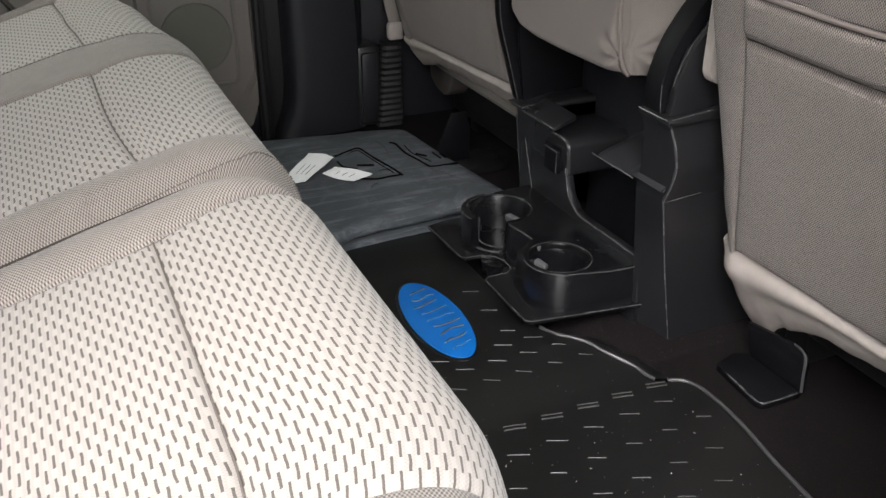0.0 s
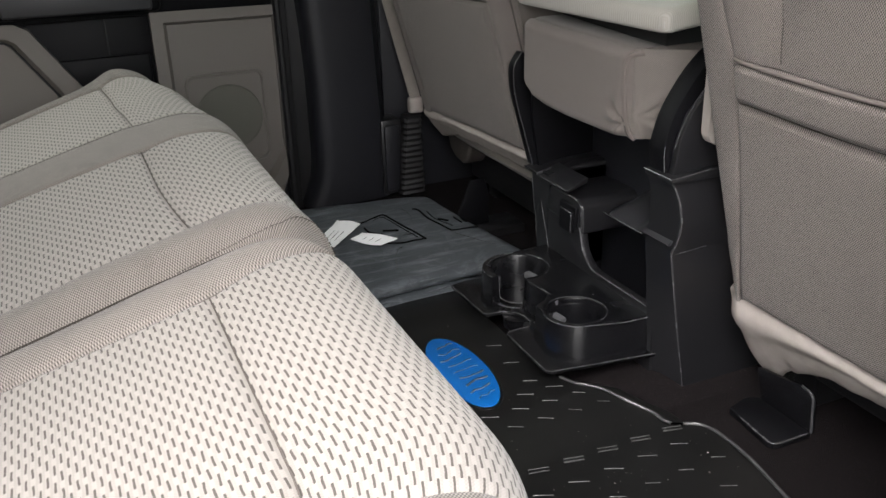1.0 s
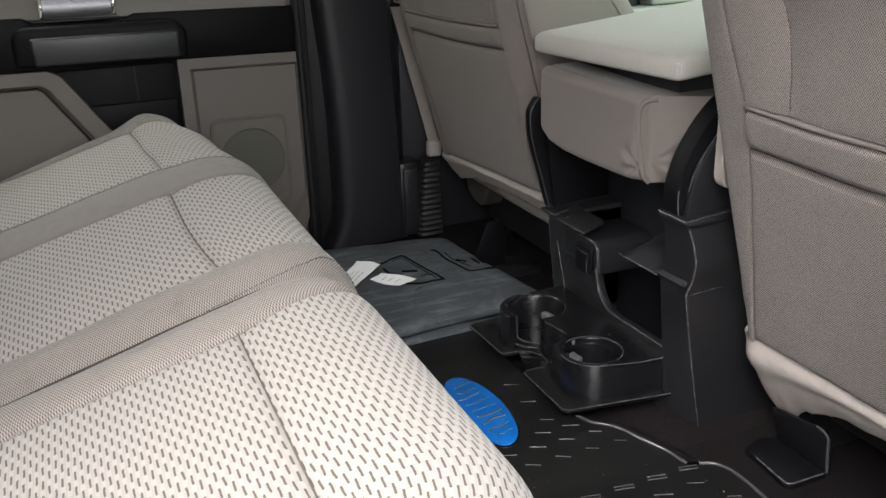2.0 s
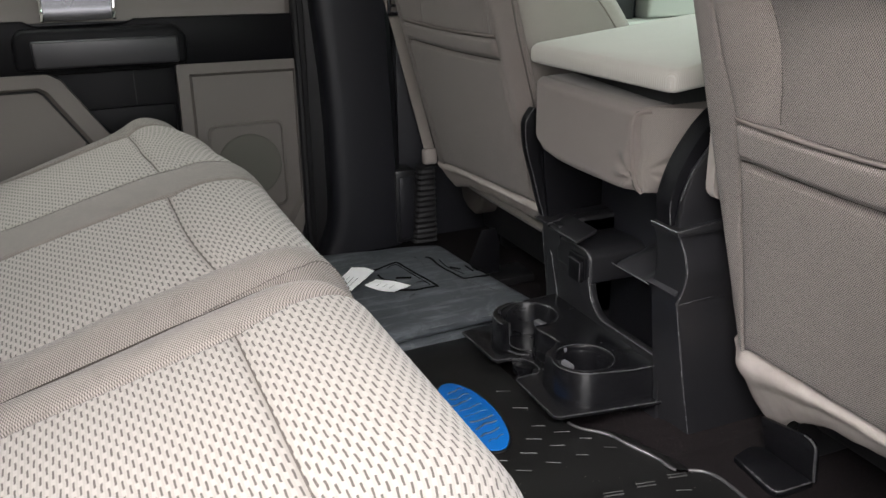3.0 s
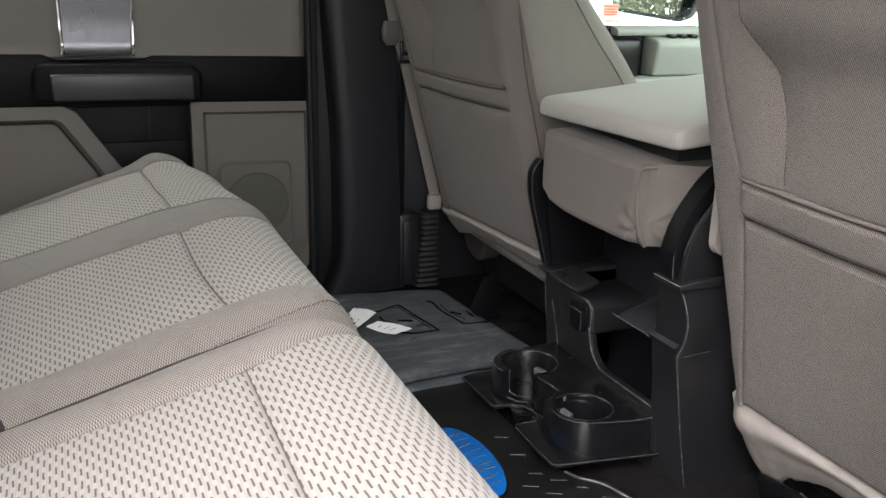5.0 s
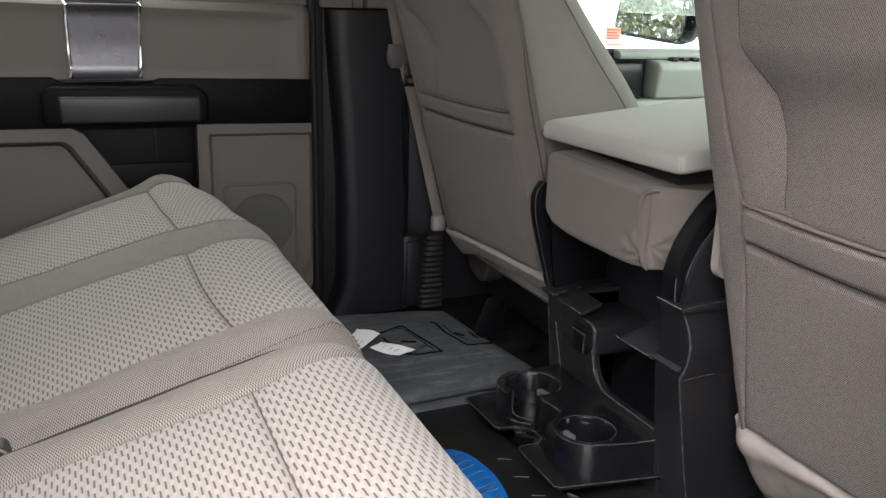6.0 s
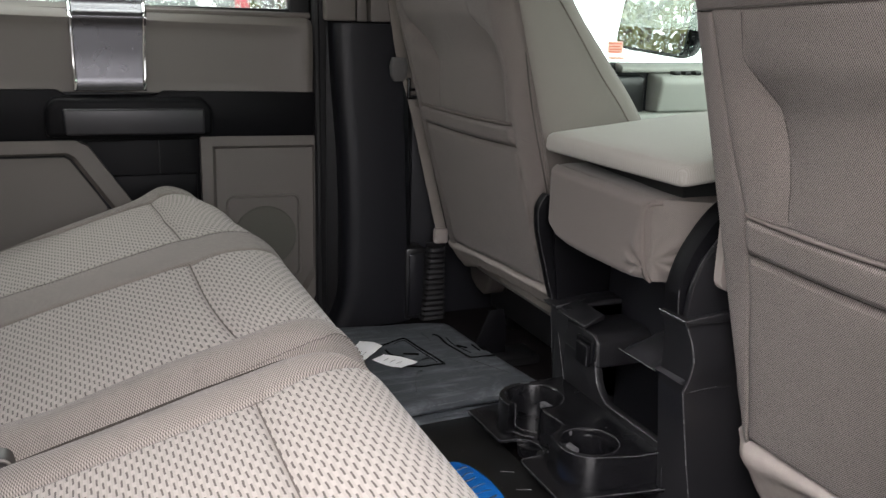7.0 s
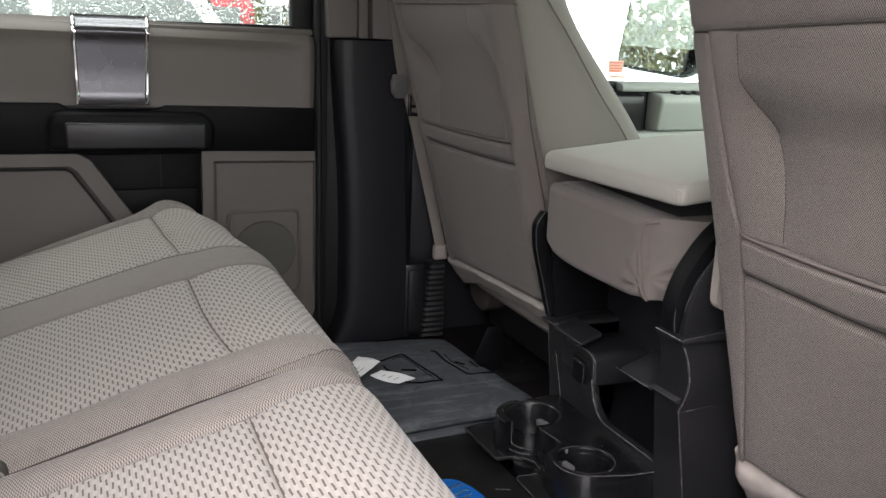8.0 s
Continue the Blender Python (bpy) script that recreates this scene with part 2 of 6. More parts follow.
M_FINGER = plain("grey_spring_plastic", (0.10, 0.10, 0.105), 0.4, var=0.08)
# lighter grey for beads, rims and lips that paint edge highlights
M_EDGE_GLINT = plain("glint_grey_plastic", (0.055, 0.055, 0.058), 0.26, spec=0.45, var=0.3, big=60, fine=500)
M_HANDLE = plain("grey_satin_plastic", (0.024, 0.024, 0.027), 0.34, var=0.08, fine=1000)
M_BELT = twill("taupe_belt_webbing", (0.26, 0.235, 0.21), 0.0028, 0.0, axes=("X", "Z"))
M_FELT = plain("pale_felt_edge", (0.35, 0.315, 0.292), 0.95, spec=0.1, var=0.22, big=45, fine=600, bump=0.9, dist=0.001)
M_HEAD = plain("grey_headliner_cloth", (0.50, 0.48, 0.45), 0.95, var=0.05, fine=900)
M_GLASS = glass("window_glass", (0.90, 0.97, 0.92))
M_PRIVACY = glass("dark_privacy_glass", (0.16, 0.18, 0.17))
M_SCREEN = glass("tinted_screen_glass", (0.70, 0.78, 0.73))
M_MIRROR = plain("mirror_silver", (0.9, 0.92, 0.91), 0.015, 1.0, var=0.01, bump=0.0)
M_PAINT = plain("white_car_paint", (0.80, 0.80, 0.80), 0.25, var=0.03, bump=0.02)
M_REDPAINT = plain("red_car_paint", (0.50, 0.09, 0.10), 0.25, var=0.06, bump=0.02)
# dark glass with rain haze mixed into its colour as grey
M_CARGLASS = plain("hazed_car_glass", (0.20, 0.21, 0.21), 0.05, var=0.1, bump=0.0)
M_TYRE = plain("tyre_rubber", (0.02, 0.02, 0.02), 0.8)
M_RED = plain("red_print", (0.85, 0.20, 0.14), 0.6, var=0.08)
M_STICKER = plain("faded_red_print", (0.95, 0.50, 0.40), 0.6, var=0.1, speck=(300, 0.55, (0.98, 0.75, 0.6)))
M_ASPHALT = plain("wet_asphalt", (0.12, 0.12, 0.118), 0.5, var=0.25, big=1.5, fine=90, bump=0.5, dist=0.01)
M_LEAF = plain("green_foliage", (0.19, 0.19, 0.07), 0.6, var=0.5, big=1.2, fine=20)
M_BARK = plain("grey_bark", (0.10, 0.08, 0.06), 0.9, var=0.3, big=6, fine=60, bump=0.8, dist=0.02)


# ---------- building helpers ----------
def thing(name, at=(0, 0, 0), label="", category="", group="", kind=""):
    ob = new(name)
    ob.empty_display_size = 0.05
    ob.location = at
    return tagged(ob, label, category, group, kind)


def finish(bm, name, material, smooth=40.0, subsurf=0):
    bmesh.ops.recalc_face_normals(bm, faces=bm.faces)
    me = bpy.data.meshes.new(name)
    bm.to_mesh(me)
    bm.free()
    me.materials.append(material)
    if smooth:
        me.shade_smooth()
        me.set_sharp_from_angle(angle=radians(smooth))
    ob = new(name, me)
    if subsurf:
        mod = ob.modifiers.new("smooth", "SUBSURF")
        mod.levels = mod.render_levels = subsurf
    return ob


def part(name, bm, material, parent, label="", smooth=40.0, subsurf=0):
    ob = finish(bm, name, material, smooth, subsurf)
    ob.parent = parent
    # things stand at their base; meshes keep the place's own coordinates
    ob.matrix_parent_inverse = Matrix.Translation(-parent.location)
    return tagged(ob, label) if label else ob


def solo(name, bm, material, label, category, group="", kind="", smooth=40.0, subsurf=0):
    return tagged(finish(bm, name, material, smooth, subsurf), label, category, group, kind)


def bev(bm, width, seg=2, angle=30):
    edges = [e for e in bm.edges if len(e.link_faces) == 2 and e.calc_face_angle(0) > radians(angle)]
    if width > 0 and edges:
        bmesh.ops.bevel(bm, geom=edges, offset=width, segments=seg, profile=0.5, affect="EDGES", clamp_overlap=True)
    return bm


def box(x0, x1, y0, y1, z0, z1, r=0.003, seg=2):
    bm = bmesh.new()
    m = Matrix.LocRotScale(((x0 + x1) / 2, (y0 + y1) / 2, (z0 + z1) / 2), None, (x1 - x0, y1 - y0, z1 - z0))
    bmesh.ops.create_cube(bm, size=1.0, matrix=m)
    return bev(bm, r, seg)


def prism(outline, axis, a0, a1, r=0.003, seg=2):
    """An outline of (u, v) drawn out along an axis: x gives (y, z), y gives (x, z), z gives (x, y)."""
    bm = bmesh.new()

    def at(u, v, w):
        return {"x": (w, u, v), "y": (u, w, v), "z": (u, v, w)}[axis]

    low = [bm.verts.new(at(u, v, a0)) for u, v in outline]
    high = [bm.verts.new(at(u, v, a1)) for u, v in outline]
    bm.faces.new(low)
    bm.faces.new(list(reversed(high)))
    n = len(low)
    for k in range(n):
        bm.faces.new((low[k], low[(k + 1) % n], high[(k + 1) % n], high[k]))
    bmesh.ops.recalc_face_normals(bm, faces=bm.faces)
    return bev(bm, r, seg)


def loft(rings, cap=True, closed=True):
    bm = bmesh.new()
    rows = [[bm.verts.new(p) for p in ring] for ring in rings]
    n = len(rows[0])
    for a, b in zip(rows, rows[1:]):
        for k in range(n if closed else n - 1):
            bm.faces.new((a[k], a[(k + 1) % n], b[(k + 1) % n], b[k]))
    if cap:
        bm.faces.new(rows[0])
        bm.faces.new(list(reversed(rows[-1])))
    return bm


def sheet(point, us, vs, mapped=None):
    """A surface of point(u, v) over the given u and v, with its map in (u, v) or as mapped(u, v) says."""
    bm = bmesh.new()
    uv = bm.loops.layers.uv.new("UVMap")
    grid = [[bm.verts.new(point(u, v)) for v in vs] for u in us]
    for i in range(len(us) - 1):
        for j in range(len(vs) - 1):
            f = bm.faces.new((grid[i][j], grid[i + 1][j], grid[i + 1][j + 1], grid[i][j + 1]))
            for loop, (a, b) in zip(f.loops, ((i, j), (i + 1, j), (i + 1, j + 1), (i, j + 1))):
                loop[uv].uv = mapped(us[a], vs[b]) if mapped else (us[a], vs[b])
    return bm


def steps(a, b, n):
    return [a + (b - a) * k / n for k in range(n + 1)]


def smooth_line(points, n=6, closed=False):
    """A curve through points (Catmull-Rom)."""
    pts = [Vector(p) for p in points]
    out = []
    count = len(pts)
    for k in range(count if closed else count - 1):
        if closed:
            p0, p1, p2, p3 = (pts[(k + d) % count] for d in (-1, 0, 1, 2))
        else:
            p0, p1, p2, p3 = pts[max(k - 1, 0)], pts[k], pts[k + 1], pts[min(k + 2, count - 1)]
        for i in range(n):
            t = i / n
            out.append(0.5 * ((2 * p1) + (p2 - p0) * t + (2 * p0 - 5 * p1 + 4 * p2 - p3) * t * t + (3 * p1 - p0 - 3 * p2 + p3) * t**3))
    if not closed:
        out.append(pts[-1])
    return out


def tube(points, r, sides=8, closed=False):
    pts = [Vector(p) for p in points]
    rings = []
    up = Vector((0.12, 0.3, 1)).normalized()
    for k, p in enumerate(pts):
        a = pts[k - 1] if (k or closed) else p
        b = pts[(k + 1) % len(pts)] if (k < len(pts) - 1 or closed) else p
        way = (b - a).normalized()
        s = way.cross(up)
        s = s.normalized() if s.length > 1e-4 else Vector((1, 0, 0))
        t = s.cross(way)
        rings.append([p + r * (math.cos(q) * s + math.sin(q) * t) for q in (2 * math.pi * i / sides for i in range(sides))])
    if closed:
        rings.append(rings[0])
        bm = loft(rings, cap=False)
        bmesh.ops.remove_doubles(bm, verts=bm.verts, dist=1e-6)
        return bm
    return loft(rings)


def rounded(u0, u1, v0, v1, r, n=5):
    """A rounded rectangle's outline."""
    out = []
    for cu, cv, a0 in ((u1 - r, v1 - r, 0), (u0 + r, v1 - r, 90), (u0 + r, v0 + r, 180), (u1 - r, v0 + r, 270)):
        out += [(cu + r * math.cos(radians(a0 + 90 * k / n)), cv + r * math.sin(radians(a0 + 90 * k / n))) for k in range(n + 1)]
    return out


def ease(t):
    t = max(0.0, min(1.0, t))
    return t * t * (3 - 2 * t)


def join(*bms):
    out = bmesh.new()
    for b in bms:
        me = bpy.data.meshes.new("joined")
        b.to_mesh(me)
        b.free()
        out.from_mesh(me)
        bpy.data.meshes.remove(me)
    return out


def bead(pts, parent, r=0.0011, n=4):
    """A paler bead that paints the highlight along an edge."""
    part("edge_glint", tube(smooth_line(pts, n), r, 6), M_EDGE_GLINT, parent)


# ---------- floor, cab shell ----------
solo("floor", box(-0.75, 2.3, 0.22, 2.06, -0.06, 0.0, 0.0), M_CARPET, "dark brown-black pile carpet on the cab floor", "floor", kind="structure")


def shell(name, bm, material, label, smooth=40.0):
    return solo(name, bm, material, label, "car body", kind="structure", smooth=smooth)


shell("ceiling", box(-0.75, 1.6, 0.22, 2.02, 1.20, 1.26, 0.01), M_HEAD, "pale grey cloth headliner of the cab roof")
shell("wall_rear", join(box(-0.80, -0.74, 0.22, 2.06, -0.06, 0.72, 0.01), box(-0.80, -0.74, 0.22, 0.45, 0.72, 1.22, 0.01), box(-0.80, -0.74, 1.80, 2.06, 0.72, 1.22, 0.01)), M_TRIM_LOW, "taupe rear wall of the cab with a window opening")
shell("sill_near", box(-0.75, 2.3, 0.20, 0.25, -0.12, 0.02, 0.01), M_BLACK, "black scuff plate along the open door's sill")
shell("pillar_near", prism([(0.50, 0.02), (0.66, 0.02), (0.62, 1.2), (0.50, 1.2)], "y", 0.20, 0.27, 0.015), M_BLACK_SOFT, "black trimmed door pillar beside the open door")
shell("wall_near_front", box(0.66, 1.9, 0.17, 0.22, -0.06, 0.66, 0.01), M_TRIM_LOW, "taupe front passenger door panel")
shell("wall_near_rear", box(-0.80, -0.62, 0.20, 0.26, -0.06, 1.22, 0.01), M_TRIM_LOW, "taupe trimmed rear cab pillar")
shell("wall_far_rear", box(-0.80, -0.66, 1.98, 2.06, -0.06, 1.22, 0.01), M_TRIM_LOW, "taupe trimmed rear cab pillar beside the closed door")

def pane_wall(name, bm, material, label):
    ob = shell(name, bm, material, label)
    ob.visible_shadow = False
    return ob


# out-of-view panes, added with a tint to hold back light from the cab
pane_wall("window_rear", box(-0.775, -0.77, 0.45, 1.80, 0.72, 1.22, 0.0), M_PRIVACY, "unseen rear cab window, tinted dark to cut the light")
pane_wall("window_near_front", box(0.66, 1.95, 0.195, 0.199, 0.66, 1.2, 0.0), M_SCREEN, "unseen front passenger window, lightly tinted to cut the light")
pane_wall("windscreen", prism([(2.08, 0.70), (2.085, 0.70), (1.605, 1.22), (1.60, 1.22)], "y", 0.24, 2.0, 0.0), M_SCREEN, "unseen windscreen, lightly tinted to cut the light")

# ---------- far rear door ----------
D = 2.0
door = thing("door_1", (0.0, D, 0.0), "closed rear door with beige and black trim", "door", kind="structure")
part("core", box(-0.66, 0.436, D + 0.002, D + 0.07, -0.02, 0.775, 0.004), M_BLACK_SOFT, door)


def upper_face(u, v):
    # u along the truck, v from the sill's edge downwards
    bulge = 0.012 * math.sin(math.pi * min(v / 0.19, 1.0)) ** 0.7
    scoop = 0.017 * ease((0.405 - u) / 0.03) * ease((0.03 + v - 0.055) / 0.03) * (1 - ease((v - 0.185) / 0.01))
    lip = 0.03 * (1 - ease(v / 0.035))
    end = 0.012 * ease((u - 0.42) / 0.014)
    return (u, D - 0.022 - bulge * 0.4 + scoop * 0.7 + lip + end, 0.797 - 0.018 * (u + 0.226) - v * 0.985)


VS = steps(0, 0.05, 8) + steps(0.05, 0.19, 10)[1:]
part("upper_panel", sheet(upper_face, steps(-0.66, 0.40, 36) + steps(0.40, 0.434, 8)[1:], VS), M_TRIM, door, "beige padded upper door panel")
part("sill_cap", box(-0.66, 0.434, D - 0.004, D + 0.045, 0.772, 0.786, 0.006), M_TRIM, door, "beige window sill cap")
# metal plate with chrome rails
def plate_y(v):
    # the plate sweeps outwards towards its foot
    return upper_face(0.0, v)[1] - 0.006 - 0.004 * ease((v - 0.03) / 0.012) - 0.011 * ease((v - 0.09) / 0.12) ** 1.4


plate = part("trim_plate", sheet(lambda u, v: (u - 0.01 * (v / 0.19) * (1 if u > 0 else 0.3), plate_y(v), 0.802 - v), steps(-0.088, 0.056, 6), VS), M_STEEL, door, "brushed dark metal trim plate")
for name_x in (-0.093, 0.059):
    part("chrome_rail", tube([(name_x - 0.008 * (v / 0.19) * (1 if name_x > 0 else -0.3), plate_y(v) - 0.002, 0.802 - v) for v in VS], 0.0042, 8), M_CHROME, plate, "bright chrome edge rail")
# dark middle band with the pull handle
part("band", prism([(-0.66, 0.502), (0.434, 0.500), (0.434, 0.604), (0.09, 0.609), (0.07, 0.600), (-0.11, 0.600), (-0.13, 0.613), (-0.66, 0.617)], "y", D - 0.027, D + 0.01, 0.004), M_DOOR_BLACK, door, "black middle band")
handle = part("pull_handle", prism([(-0.157, 0.514), (0.190, 0.510), (0.192, 0.572), (0.170, 0.595), (-0.140, 0.599), (-0.157, 0.578)], "y", D - 0.062, D, 0.012, 3), M_DOOR_BLACK, door, "black pull handle housing")
part("inset", prism([(-0.118, 0.519), (0.172, 0.516), (0.172, 0.573), (-0.122, 0.576)], "y", D - 0.069, D - 0.05, 0.006, 3), M_HANDLE, handle, "grey satin handle inset")
part("handle_bridge", prism([(-0.105, 0.60), (0.066, 0.598), (0.078, 0.580), (-0.125, 0.583)], "y", D - 0.035, D, 0.005), M_DOOR_BLACK, door)
# recess under the handle
part("recess", box(-0.09, 0.166, D - 0.004, D + 0.012, 0.30, 0.502, 0.003), M_DOOR_BLACK, door, "black recess below the handle")
part("recess_step", box(-0.05, 0.158, D - 0.012, D + 0.002, 0.33, 0.418, 0.006), M_DOOR_BLACK, door)
part("recess_line", box(0.074, 0.077, D - 0.006, D, 0.42, 0.50, 0.001), M_SEAL, door)


def framed(outline, inner, y_out, y_in):
    """A raised rim between two outlines of the same count, with a sunk face inside."""
    rings = [[(u, D + 0.005, v) for u, v in outline], [(u, y_out, v) for u, v in outline]]
    mid = [(a[0] * 0.25 + b[0] * 0.75, a[1] * 0.25 + b[1] * 0.75) for a, b in zip(outline, inner)]
    rings += [[(u, y_out, v) for u, v in mid], [(u, y_in, v) for u, v in inner]]
    bm = loft(rings, cap=False)
    bm.faces.new(list(reversed(list(bm.verts)[-len(inner):])))
    return bev(bm, 0.004, 2)


speaker = part("speaker_panel", framed([(0.166, 0.03), (0.166, 0.505), (0.433, 0.501), (0.433, 0.10), (0.415, 0.05), (0.38, 0.03)], [(0.200, 0.06), (0.200, 0.474), (0.431, 0.471), (0.431, 0.17), (0.40, 0.12), (0.36, 0.06)], D - 0.030, D - 0.016), M_TRIM_LOW, door, "taupe lower door panel")
rim = [(u, D - 0.018, v) for u, v in rounded(0.224, 0.396, 0.150, 0.357, 0.018, 5)]
part("speaker_rim", tube(rim, 0.0042, 8, closed=True), M_TRIM_LOW, speaker)
ring_y = D - 0.017
disc = bmesh.new()
bmesh.ops.create_cone(disc, cap_ends=True, segments=48, radius1=0.078, radius2=0.074, depth=0.006, matrix=Matrix.Translation((0.312, ring_y, 0.255)) @ Matrix.Rotation(radians(90), 4, "X"))
part("speaker_grille", disc, plain("speaker_grille_cloth", (0.098, 0.098, 0.082), 0.8, var=0.05, fine=1500, bump=0.8), speaker, "round perforated speaker grille")
pocket = part("map_pocket", framed([(-0.66, 0.05), (-0.66, 0.506), (-0.10, 0.504), (-0.075, 0.490), (0.07, 0.27), (0.07, 0.05)], [(-0.64, 0.08), (-0.64, 0.470), (-0.125, 0.468), (-0.112, 0.460), (0.03, 0.245), (0.03, 0.08)], D - 0.034, D - 0.012), M_TRIM_LOW, door, "taupe map pocket panel")
# dark bead that draws the shadow inside the pocket's rim
part("pocket_shadow_gap", tube([(-0.64, D - 0.014, 0.469), (-0.125, D - 0.014, 0.467), (-0.112, D - 0.014, 0.459), (0.03, D - 0.014, 0.244)], 0.003, 6), M_SEAL, pocket)
# window in the door
win = part("window_frame", join(box(0.385, 0.436, D + 0.01, D + 0.05, 0.775, 1.20, 0.01), box(-0.66, -0.60, D + 0.01, D + 0.05, 0.775, 1.20, 0.01), box(-0.66, 0.436, D + 0.01, D + 0.05, 1.12, 1.20, 0.01)), M_SEAL, door, "black window frame")
pane = part("pane", box(-0.62, 0.40, D + 0.028, D + 0.032, 0.76, 1.14, 0.0), M_GLASS, door, "clear window pane with rain on it")
pane.visible_shadow = False


def rain(x0, x1, z0, z1, y, count, seed):
    """Rain drops standing on a pane, joined."""
    r = random.Random(seed)
    bm = bmesh.new()
    for _ in range(count):
        cx, cz, w = r.uniform(x0, x1), r.uniform(z0, z1), r.choice((0.0006, 0.0008, 0.0010, 0.0013, 0.0017, 0.0026))
        tall = w * r.uniform(1.0, 1.6)
        tip = bm.verts.new((cx, y + w * 0.6, cz - tall * 0.2))
        ring = [bm.verts.new((cx + w * math.cos(q), y, cz + tall * math.sin(q))) for q in (2 * math.pi * k / 7 for k in range(7))]
        mid = [bm.verts.new((cx + 0.7 * w * math.cos(q), y + w * 0.45, cz + 0.7 * tall * math.sin(q))) for q in (2 * math.pi * k / 7 for k in range(7))]
        for k in range(7):
            bm.faces.new((ring[k], ring[(k + 1) % 7], mid[(k + 1) % 7], mid[k]))
            bm.faces.new((mid[k], mid[(k + 1) % 7], tip))
    return bm


M_RAIN, _nt, _b = blank("clear_rain_drops", 0.03)
_b.inputs["Transmission Weight"].default_value = 1.0
_b.inputs["IOR"].default_value = 1.33
tagged(part("rain_drops", rain(-0.50, 0.385, 0.785, 0.90, D + 0.0335, 4600, 3), M_RAIN, pane, "clear rain drops on the pane"), kind="stuff")
part("weather_strip", box(-0.62, 0.388, D + 0.016, D + 0.026, 0.772, 0.793, 0.004), M_SEAL, door, "black rubber weather strip")

# ---------- far pillar ----------
shell("pillar_seal", join(box(0.462, 0.73, D + 0.02, D + 0.06, -0.02, 1.2, 0.004), box(0.437, 0.470, D - 0.004, D + 0.06, -0.02, 1.2, 0.006), tube([(0.449, D - 0.006, 0.0), (0.447, D - 0.010, 0.4), (0.443, D - 0.006, 0.8), (0.44, D - 0.004, 1.2)], 0.009, 8)), M_SEAL, "black rubber door seal along the pillar")


def pillar_ring(z, flare):
    a, x1, y = 0.480 + 0.026 * ease((0.77 - z) / 0.45) - flare, 0.70 - 0.04 * z, D - 0.012
    return [(a, D + 0.05, z), (a, D - 0.012, z), (a + 0.003, D - 0.030, z), (a + 0.009, D - 0.040, z), (a + 0.018, D - 0.046, z), (a + 0.040, y - 0.037, z), (x1 - 0.06, y - 0.034, z), (x1 - 0.02, y - 0.026, z), (x1, y, z), (x1, D + 0.05, z)]


shell("pillar_trim", bev(loft([pillar_ring(z, f) for z, f in ((0.005, 0.036), (0.02, 0.027), (0.04, 0.018), (0.065, 0.009), (0.095, 0.003), (0.13, 0.0), (0.2, 0.0), (0.32, 0.0), (0.45, 0.0), (0.60, 0.0), (0.70, 0.0), (0.765, 0.0))]), 0.004, 2, 50), M_BLACK_SOFT, "charcoal plastic lower pillar trim")
shell("pillar_upper", join(prism([(0.462, 0.769), (0.535, 0.769), (0.528, 1.2), (0.445, 1.2)], "y", D - 0.035, D + 0.05, 0.006), prism([(0.540, 0.769), (0.566, 0.769), (0.556, 1.2), (0.533, 1.2)], "y", D - 0.022, D + 0.05, 0.004), prism([(0.571, 0.769), (0.74, 0.769), (0.71, 1.2), (0.561, 1.2)], "y", D - 0.035, D + 0.05, 0.006)), M_TRIM, "beige upper pillar trim with belt slot")
vent = thing("pillar_vent", (0.695, D - 0.03, 0.1), "small black hatch panel at the pillar foot", "hatch", kind="structure")
part("frame", box(0.668, 0.724, D - 0.046, D + 0.02, 0.010, 0.205, 0.008), M_BLACK, vent)
part("cover", box(0.676, 0.716, D - 0.052, D - 0.03, 0.022, 0.190, 0.006), M_BLACK_SOFT, vent)

# seat belt with buckle stop and anchor
belt = thing("seat_belt", (0.70, 1.955, 0.45), "taupe front seat belt webbing hanging beside the seat", "seat belt")


def strap(pts, half, thick):
    c = smooth_line(pts, 5)
    return bev(loft([[(p.x - half, p.y - thick, p.z), (p.x + half, p.y - thick, p.z), (p.x + half, p.y + thick, p.z), (p.x - half, p.y + thick, p.z)] for p in c]), 0.0008, 1)


part("webbing", strap([(0.618, 1.957, 0.86), (0.645, 1.957, 0.70), (0.680, 1.955, 0.58), (0.725, 1.953, 0.40), (0.762, 1.950, 0.25)], 0.014, 0.0016), M_BELT, belt)
part("tongue", loft([[(x, y, z) for x, y in rounded(0.634 - w, 0.634 + w, 1.940 - d, 1.940 + d, min(w, d) * 0.8, 4)] for z, w, d in ((0.632, 0.012, 0.004), (0.645, 0.021, 0.008), (0.668, 0.023, 0.009), (0.688, 0.018, 0.006))]), plain("grey_belt_plastic", (0.10, 0.098, 0.094), 0.4), belt, "grey plastic belt tongue")
part("stop", join(box(0.660, 0.667, 1.940, 1.950, 0.588, 0.640, 0.002), box(0.660, 0.690, 1.940, 1.950, 0.588, 0.597, 0.002), box(0.660, 0.690, 1.940, 1.950, 0.608, 0.615, 0.002)), M_GLOSS, belt, "black belt stop clip")
part("anchor", box(0.742, 0.780, 1.938, 1.962, 0.215, 0.256, 0.008, 3), M_FELT, belt, "pale anchor cover")
boot = thing("anchor_boot", (0.75, 1.955, 0.1), "black ribbed rubber sleeve below the belt anchor", "belt sleeve")
rings = []
for k in range(29):
    z = 0.012 + 0.2 * k / 28
    g = 0.0028 if k % 2 else 0.0
    dx = 0.02 * (z / 0.2)
    rings.append([(u, v, z) for u, v in rounded(0.706 + 0.9 * dx + g, 0.777 - 0.2 * dx - g, 1.930 + g, 1.972 - g, 0.012, 3)])
part("bellows", loft(rings), M_SEAL, boot, smooth=20)

